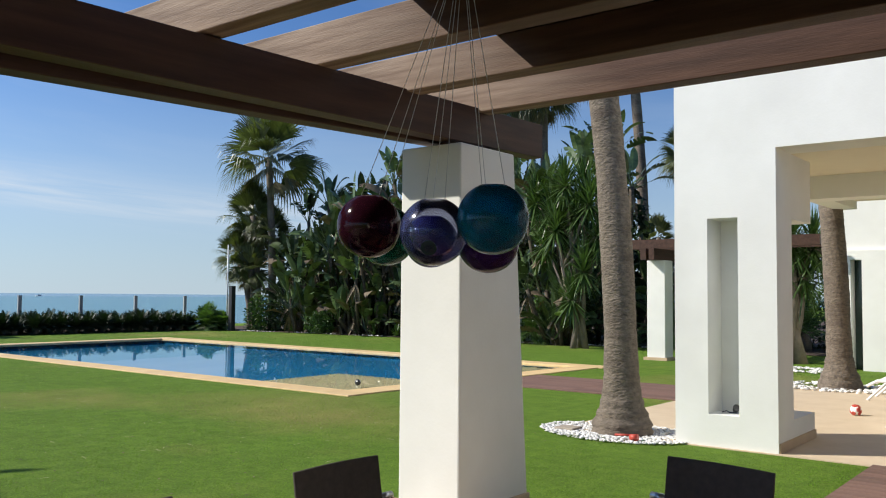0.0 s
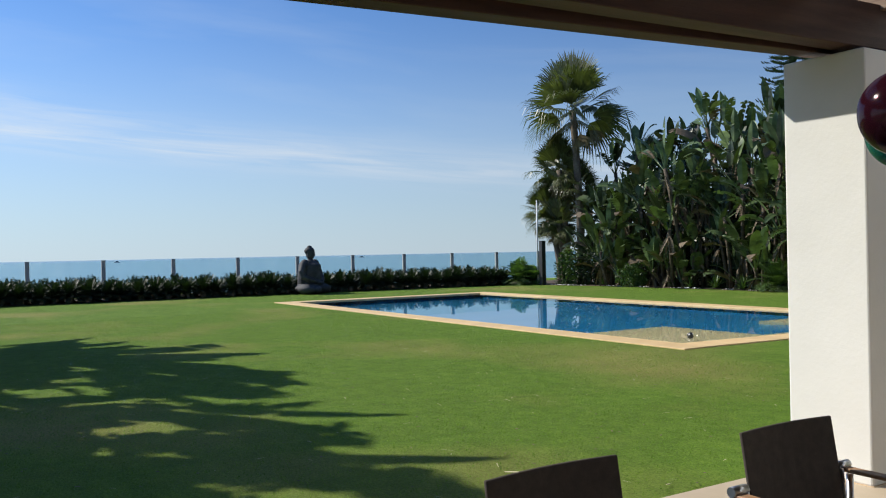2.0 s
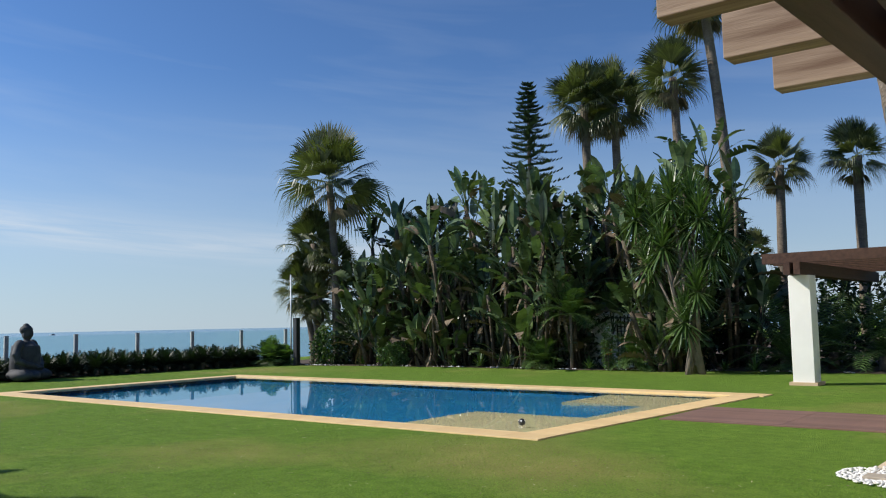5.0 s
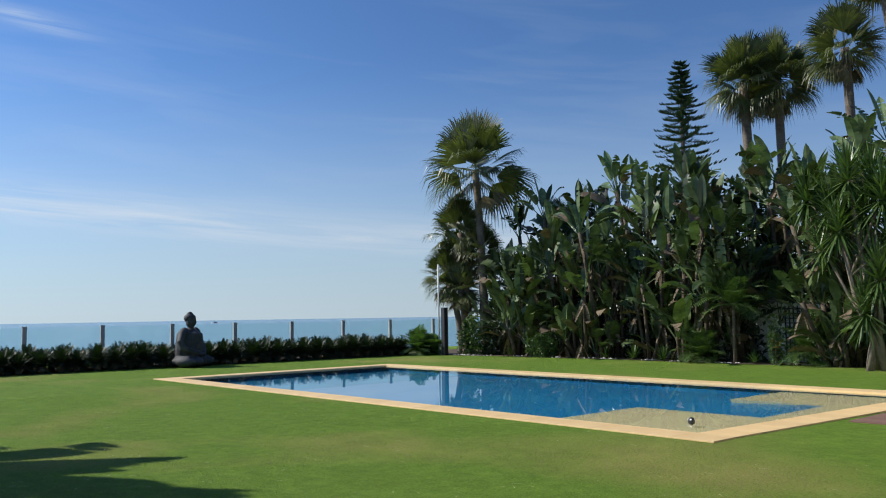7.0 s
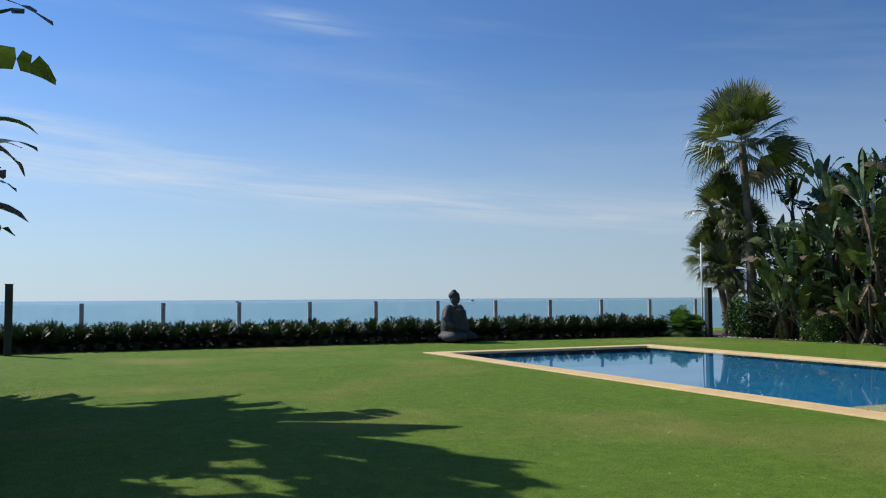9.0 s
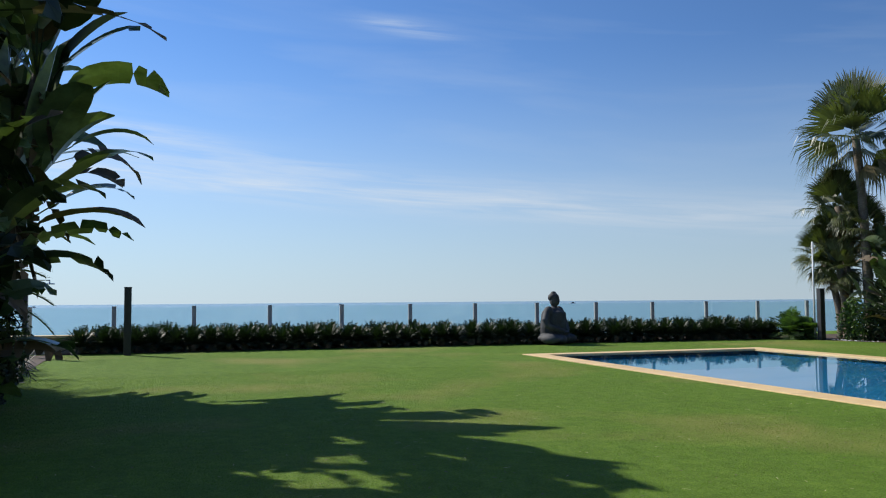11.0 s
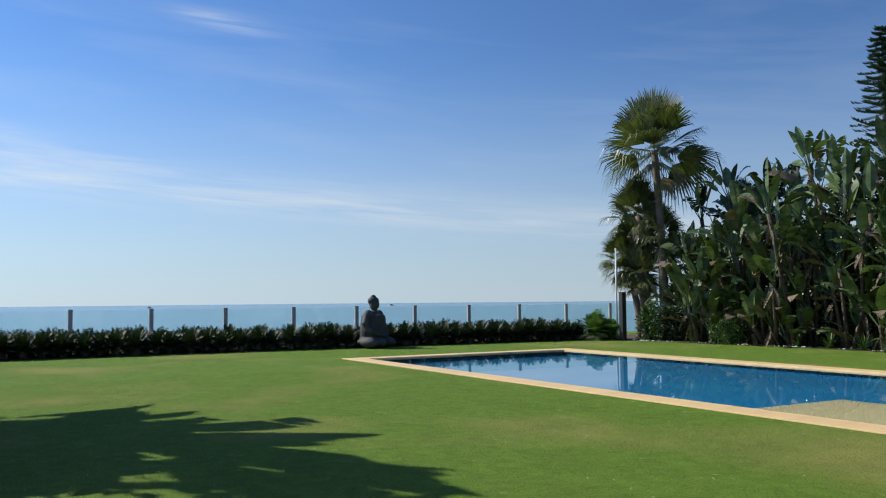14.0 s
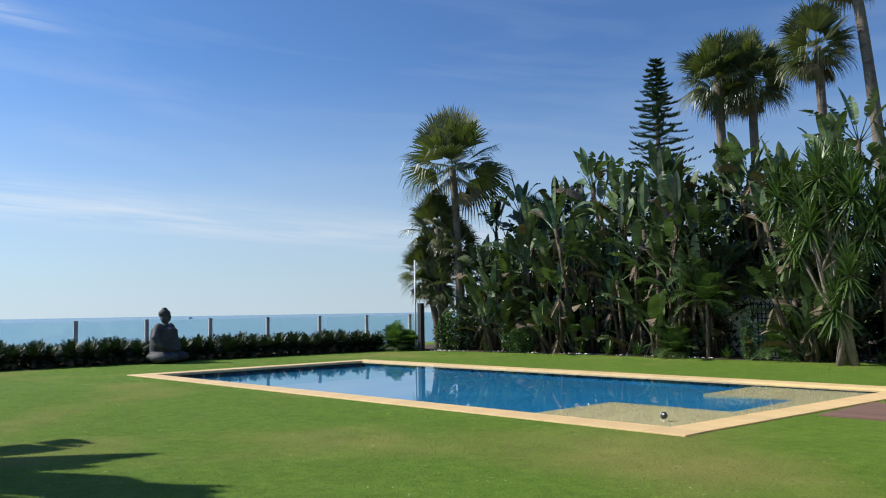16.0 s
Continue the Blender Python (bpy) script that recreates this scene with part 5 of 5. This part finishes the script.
def build_chair():
    """Sling chair facing +x, standing at the origin."""
    c = empty("terrace_chair", 0, 0, 0.12, "brown sling terrace chair with steel frame and teak arms", "chair", "chairs round the terrace table")
    W = 0.235
    bm = bmesh.new()
    bm_box(bm, -0.006, 0.006, -W, W, 0, 0.45, 0.004)
    bmesh.ops.subdivide_edges(bm, edges=[e for e in bm.edges if abs(e.verts[0].co.y - e.verts[1].co.y) > 0.3], cuts=6)
    for v in bm.verts:
        v.co.x -= 0.022 * math.cos(v.co.y / W * math.pi / 2) + 0.16 * v.co.z
        v.co.z += 0.36
    part("backrest", bm, M_SLING, c, "dark brown woven sling back")
    bm = bmesh.new()
    bm_box(bm, 0.0, 0.46, -W, W, 0.375, 0.387, 0.004)
    part("seat", bm, M_SLING, c, "dark brown woven sling seat")
    for s in (-1, 1):
        y = s * (W + 0.012)
        rod("side_rail", [(0.5, y, 0.38), (0.02, y, 0.38), (-0.02, y, 0.42), (-0.045, y, 0.63)], 0.011, M_STEEL, c)
        ya = s * (W + 0.045)
        rod("front_leg", [(0.42, ya, 0.0), (0.42, ya, 0.61)], 0.012, M_STEEL, c)
        rod("rear_leg", [(-0.03, ya, 0.0), (-0.03, ya, 0.61)], 0.012, M_STEEL, c)
        rod("foot_rail", [(-0.03, ya, 0.012), (0.42, ya, 0.012)], 0.012, M_STEEL, c)
        rod("knob", [(-0.055, s * W, 0.635), (-0.055, s * (W + 0.07), 0.635)], [0.017, 0.017], M_STEEL, c, 10)
        bm = bmesh.new()
        bm_box(bm, -0.06, 0.46, ya - 0.022, ya + 0.022, 0.616, 0.630, 0.004)
        part("armrest", bm, M_TEAK, c, "teak armrest")
    return c


chair = build_chair()
chair.location = (-4.16, 2.2, 0.12)
copy_thing(chair, pose(-4.18, 1.22, 0.12, 0, 0, 1))
copy_thing(chair, pose(-4.19, 0.26, 0.12, 0, 0, -2))
copy_thing(chair, pose(-3.06, 3.12, 0.12, 0, 0, -98))

tb = empty("terrace_table", -2.9, 1.2, 0.12, "long reddish brown timber terrace table with steel legs", "table")
for k in range(9):
    bm = bmesh.new()
    bm_box(bm, -0.585 + 0.13 * k, -0.585 + 0.13 * k + 0.126, -1.14, 1.14, 0.725, 0.755, 0.004)
    part("board", bm, M_TABLE, tb)
for sx in (-0.5, 0.5):
    for sy in (-1.02, 1.02):
        bm = bmesh.new()
        bm_box(bm, sx - 0.03, sx + 0.03, sy - 0.03, sy + 0.03, 0, 0.725, 0.004)
        part("leg", bm, M_STEEL, tb)
bm = bmesh.new()
bm_box(bm, -0.53, 0.53, -1.05, 1.05, 0.67, 0.724)
part("apron", bm, M_STEEL, tb)

# hanging glass balls over the table
mob = empty("hanging_glass_balls", -3.2, 1.61, 2.93, "cluster of coloured blown glass balls on thin cords", "mobile")
balls = ((-3.42, 1.50, 1.80, M_G_RED, "burgundy glass ball"), (-3.185, 1.50, 1.775, M_G_CLEAR, "clear and blue glass ball"), (-2.995, 1.50, 1.80, M_G_TEAL, "turquoise glass ball"),
         (-3.51, 1.67, 1.785, M_G_GREEN, "green glass ball"), (-3.19, 1.755, 1.762, M_G_PURPLE, "violet glass ball"), (-3.6, 2.0, 1.79, M_G_BLUE, "blue glass ball"))
for (x, y, z, m, lab) in balls:
    bm = bmesh.new()
    bmesh.ops.create_uvsphere(bm, u_segments=40, v_segments=24, radius=0.091)
    bmesh.ops.delete(bm, geom=[f for f in bm.faces if f.calc_center_median().z > 0.084], context="FACES")
    for f in bm.faces:
        f.smooth = True
    for v in bm.verts:
        v.co *= 1 + 0.012 * noise.noise(v.co * 14)
    b = part("ball", bm, m, mob, lab)
    b.location = (x + 3.2, y - 1.61, z - 2.93)
    sol = b.modifiers.new("wall", "SOLIDIFY")
    sol.thickness = 0.003
    for s in ((-1, 1) if y < 1.6 else (0,)):
        bm = bmesh.new()
        a = Vector((x + 3.2, y - 1.61, z - 2.93)) + Vector((0.035 * s, 0, 0.083))
        e = Vector((0.02 + 0.004 * s, 0.0, -0.33))
        bm_tube(bm, [a, e], [0.0011, 0.0011], 5)
        part("cord", bm, M_CORD, mob)
tube("cord", [(0.02, 0, -0.335), (0.02, 0, 0.0)], 0.002, M_CORD, mob, 6)
tube("cord_ring", [(0.02, -0.004, -0.335), (0.02, 0.004, -0.335)], 0.012, M_STEEL, mob, 12)
bm = bmesh.new()
hole = Vector((0.40, -0.74, -0.53)).normalized()
bmesh.ops.create_cone(bm, cap_ends=True, segments=24, radius1=0.021, radius2=0.021, depth=0.004, matrix=Matrix.Translation(Vector((0.015, -0.11, -1.155)) + hole * 0.0885) @ hole.to_track_quat("Z", "Y").to_matrix().to_4x4())
part("opening", bm, M_DARKGLASS, mob, "dark round opening of the clear ball")

# ---- patio things ----
pb = empty("toy_ball", -4.58, 12.42, 0.083, "small red and white toy ball on the patio", "ball")
bm = bmesh.new()
bmesh.ops.create_icosphere(bm, subdivisions=3, radius=0.072)
for f in bm.faces:
    f.smooth = True
part("shell", bm, M_PLASTIC, pb)
for k in range(14):
    bm = bmesh.new()
    d = Vector((hr.gauss(0, 1), hr.gauss(0, 1), hr.gauss(0, 1))).normalized()
    m = (Matrix.Translation(d * 0.067) @ d.to_track_quat("Z", "Y").to_matrix().to_4x4())
    bmesh.ops.create_cone(bm, cap_ends=True, segments=6, radius1=0.036, radius2=0.028, depth=0.014, matrix=m)
    part("patch", bm, M_RED, pb, "red patch")
fl = empty("pool_float_ball", -12.5, 10.95, 0.01, "small black and white ball floating in the pool's shallow end", "ball")
bm = bmesh.new()
bmesh.ops.create_icosphere(bm, subdivisions=3, radius=0.055)
for f in bm.faces:
    f.smooth = True
part("shell", bm, M_BLACK, fl)
for k in range(4):
    bm = bmesh.new()
    d = direction(k * 1.57 + 0.4, 0.5)
    m = (Matrix.Translation(d * 0.052) @ d.to_track_quat("Z", "Y").to_matrix().to_4x4())
    bmesh.ops.create_cone(bm, cap_ends=True, segments=6, radius1=0.018, radius2=0.013, depth=0.012, matrix=m)
    part("patch", bm, M_PLASTIC, fl, "white patch")
ub = empty("parasol_base", -3.78, 11.55, 0.012, "white conical parasol base on the patio", "parasol base")
tube("cone", [(0, 0, 0), (0, 0, 0.08), (0, 0, 0.42), (0, 0, 0.5)], [0.27, 0.25, 0.09, 0.06], M_PLASTIC, ub, 24)
tube("sleeve", [(0, 0, 0.5), (0, 0, 0.75)], [0.035, 0.035], M_PLASTIC, ub, 14)
lo = empty("sun_lounger", -4.1, 14.7, 0.012, "white plastic sun lounger on the patio", "sun lounger")
for k in range(9):
    bm = bmesh.new()
    bm_box(bm, -0.6 + 0.16 * k, -0.6 + 0.16 * k + 0.12, -0.3, 0.3, 0.30, 0.325, 0.005)
    part("slat", bm, M_PLASTIC, lo)
for sy in (-0.31, 0.31):
    tube("side_rail", [(-0.75, sy, 0.22), (-0.6, sy, 0.31), (0.9, sy, 0.31), (1.0, sy, 0.31)], 0.025, M_PLASTIC, lo, 8)
    tube("leg", [(-0.75, sy, 0.0), (-0.45, sy, 0.31)], 0.022, M_PLASTIC, lo, 8)
    tube("leg", [(0.75, sy, 0.0), (0.55, sy, 0.31)], 0.022, M_PLASTIC, lo, 8)
bt = empty("plastic_bottle", -3.75, 10.0, 0.05, "pale plastic bottle lying on the patio", "bottle")
tube("body", [(0, 0, 0), (0.28, 0.05, 0), (0.34, 0.06, 0), (0.38, 0.065, 0)], [0.045, 0.045, 0.018, 0.018], M_PLASTIC, bt, 12)
tube("cap", [(0.381, 0.065, 0), (0.40, 0.068, 0)], [0.02, 0.02], M_CORD, bt, 10)
nl = empty("niche_lamp", -5.02, 9.0, 0.35, "small black spot lamp with cable in the niche", "lamp")
tube("head", [(0, 0, 0.03), (0.03, -0.05, 0.075)], [0.03, 0.035], M_BLACK, nl, 12)
tube("cable", [(0, 0, 0.01), (-0.06, -0.03, 0.012), (-0.1, 0.02, 0.02), (-0.13, -0.04, 0.01)], 0.006, M_BLACK, nl, 6)
ry = empty("toy_spade", -6.05, 8.45, 0.06, "small red plastic toy among the pebbles", "toy")
tube("handle", [(-0.12, 0, 0.01), (0.05, 0.02, 0.02)], 0.012, M_RED, ry, 7)
tube("blade", [(0.05, 0.02, 0.0), (0.14, 0.03, 0.0)], [0.03, 0.04], M_RED, ry, 8)
dr = box("drain_cover", -7.05, -6.8, 8.62, 8.85, 0.0, 0.05, M_STONEWALL, None, 0.01)
tagged(dr, "square grey drain cover among the pebbles", "drain cover")
for (x, y, L) in ((-2440, 480, 16), (-2500, -330, 14), (-2300, 1150, 18)):
    bt = empty("boat", x, y, -14, "small distant boat on the sea", "boat")
    bm = bmesh.new()
    bm_box(bm, -2, 2, -L / 2, L / 2, -0.4, 1.8, 0.6)
    part("hull", bm, M_PLASTIC, bt)
    bm = bmesh.new()
    bm_box(bm, -1.4, 1.4, -L / 6, L / 4, 1.8, 4.2, 0.3)
    part("cabin", bm, M_DARKPOST, bt)

# ---- pieces of paving, last ----
coping = new("pool_coping")
tagged(coping, "pale beige stone coping round the pool", kind="structure")
shared = {}


def slab(name, x0, x1, y0, y1, z0, z1, mat, parent, bevel=0.01, skew=0.0):
    key = (name, skew, round(x1 - x0, 3), round(y1 - y0, 3), round(z1 - z0, 3))
    if key not in shared:
        bm = bmesh.new()
        hx, hy, hz = (x1 - x0) / 2, (y1 - y0) / 2, (z1 - z0)
        lo = [bm.verts.new((sx * hx, sy * hy, 0)) for sx, sy in ((-1, -1), (1, -1), (1, 1), (-1, 1))]
        mi = [bm.verts.new((sx * hx, sy * hy, hz - bevel)) for sx, sy in ((-1, -1), (1, -1), (1, 1), (-1, 1))]
        hi = [bm.verts.new((sx * (hx - bevel), sy * (hy - bevel), hz)) for sx, sy in ((-1, -1), (1, -1), (1, 1), (-1, 1))]
        for a, b in ((lo, mi), (mi, hi)):
            for k in range(4):
                bm.faces.new((a[k], a[(k + 1) % 4], b[(k + 1) % 4], b[k]))
        bm.faces.new(hi)
        for v in bm.verts:
            v.co.x += skew * v.co.y
        me = bpy.data.meshes.new(name)
        bm.to_mesh(me)
        bm.free()
        me.materials.append(mat)
        shared[key] = me
    ob = new(name, shared[key])
    ob.location = ((x0 + x1) / 2, (y0 + y1) / 2, z0)
    ob.parent = parent
    return ob


n = 26
for far in (0, 1):
    y0 = (POOL[2], POOL[3] - COP)[far]
    w = (POOL[1] + (0.5 if far else 0) - POOL[0]) / n
    for k in range(n):
        x0 = POOL[0] + k * w
        slab("coping_slab", x0 + 0.001, x0 + w - 0.001, y0, y0 + COP, -0.12, 0.02, M_COPING, coping, 0.004)
n = 11
for k in range(n):
    h = (WY1 - WY0) / n
    y0 = WY0 + k * h
    slab("coping_slab", POOL[0], POOL[0] + COP, y0 + 0.001, y0 + h - 0.001, -0.12, 0.02, M_COPING, coping, 0.004)
    x0 = POOL[1] - COP + SKEW * (y0 + h / 2 - WY0)
    slab("coping_slab", x0, x0 + COP, y0 + 0.001, y0 + h - 0.001, -0.12, 0.02, M_COPING, coping, 0.004, SKEW)
for k in range(14):
    y0 = 12.35 + k * 0.147
    for j, (x0, x1) in enumerate(((-10.85, -9.0), (-9.0, -7.12))):
        slab("deck_board", x0 + 0.002, x1 - 0.002, y0, y0 + 0.141, -0.01, 0.022, M_DECK, deck_path, 0.004)
for k in range(24):
    y0 = 5.12 + k * 0.15
    for j in range(3):
        slab("deck_board", -3.62 + 2.3 * j, -3.62 + 2.296 * (j + 1), y0, y0 + 0.144, -0.01, 0.03, M_DECK, deck_side, 0.004)
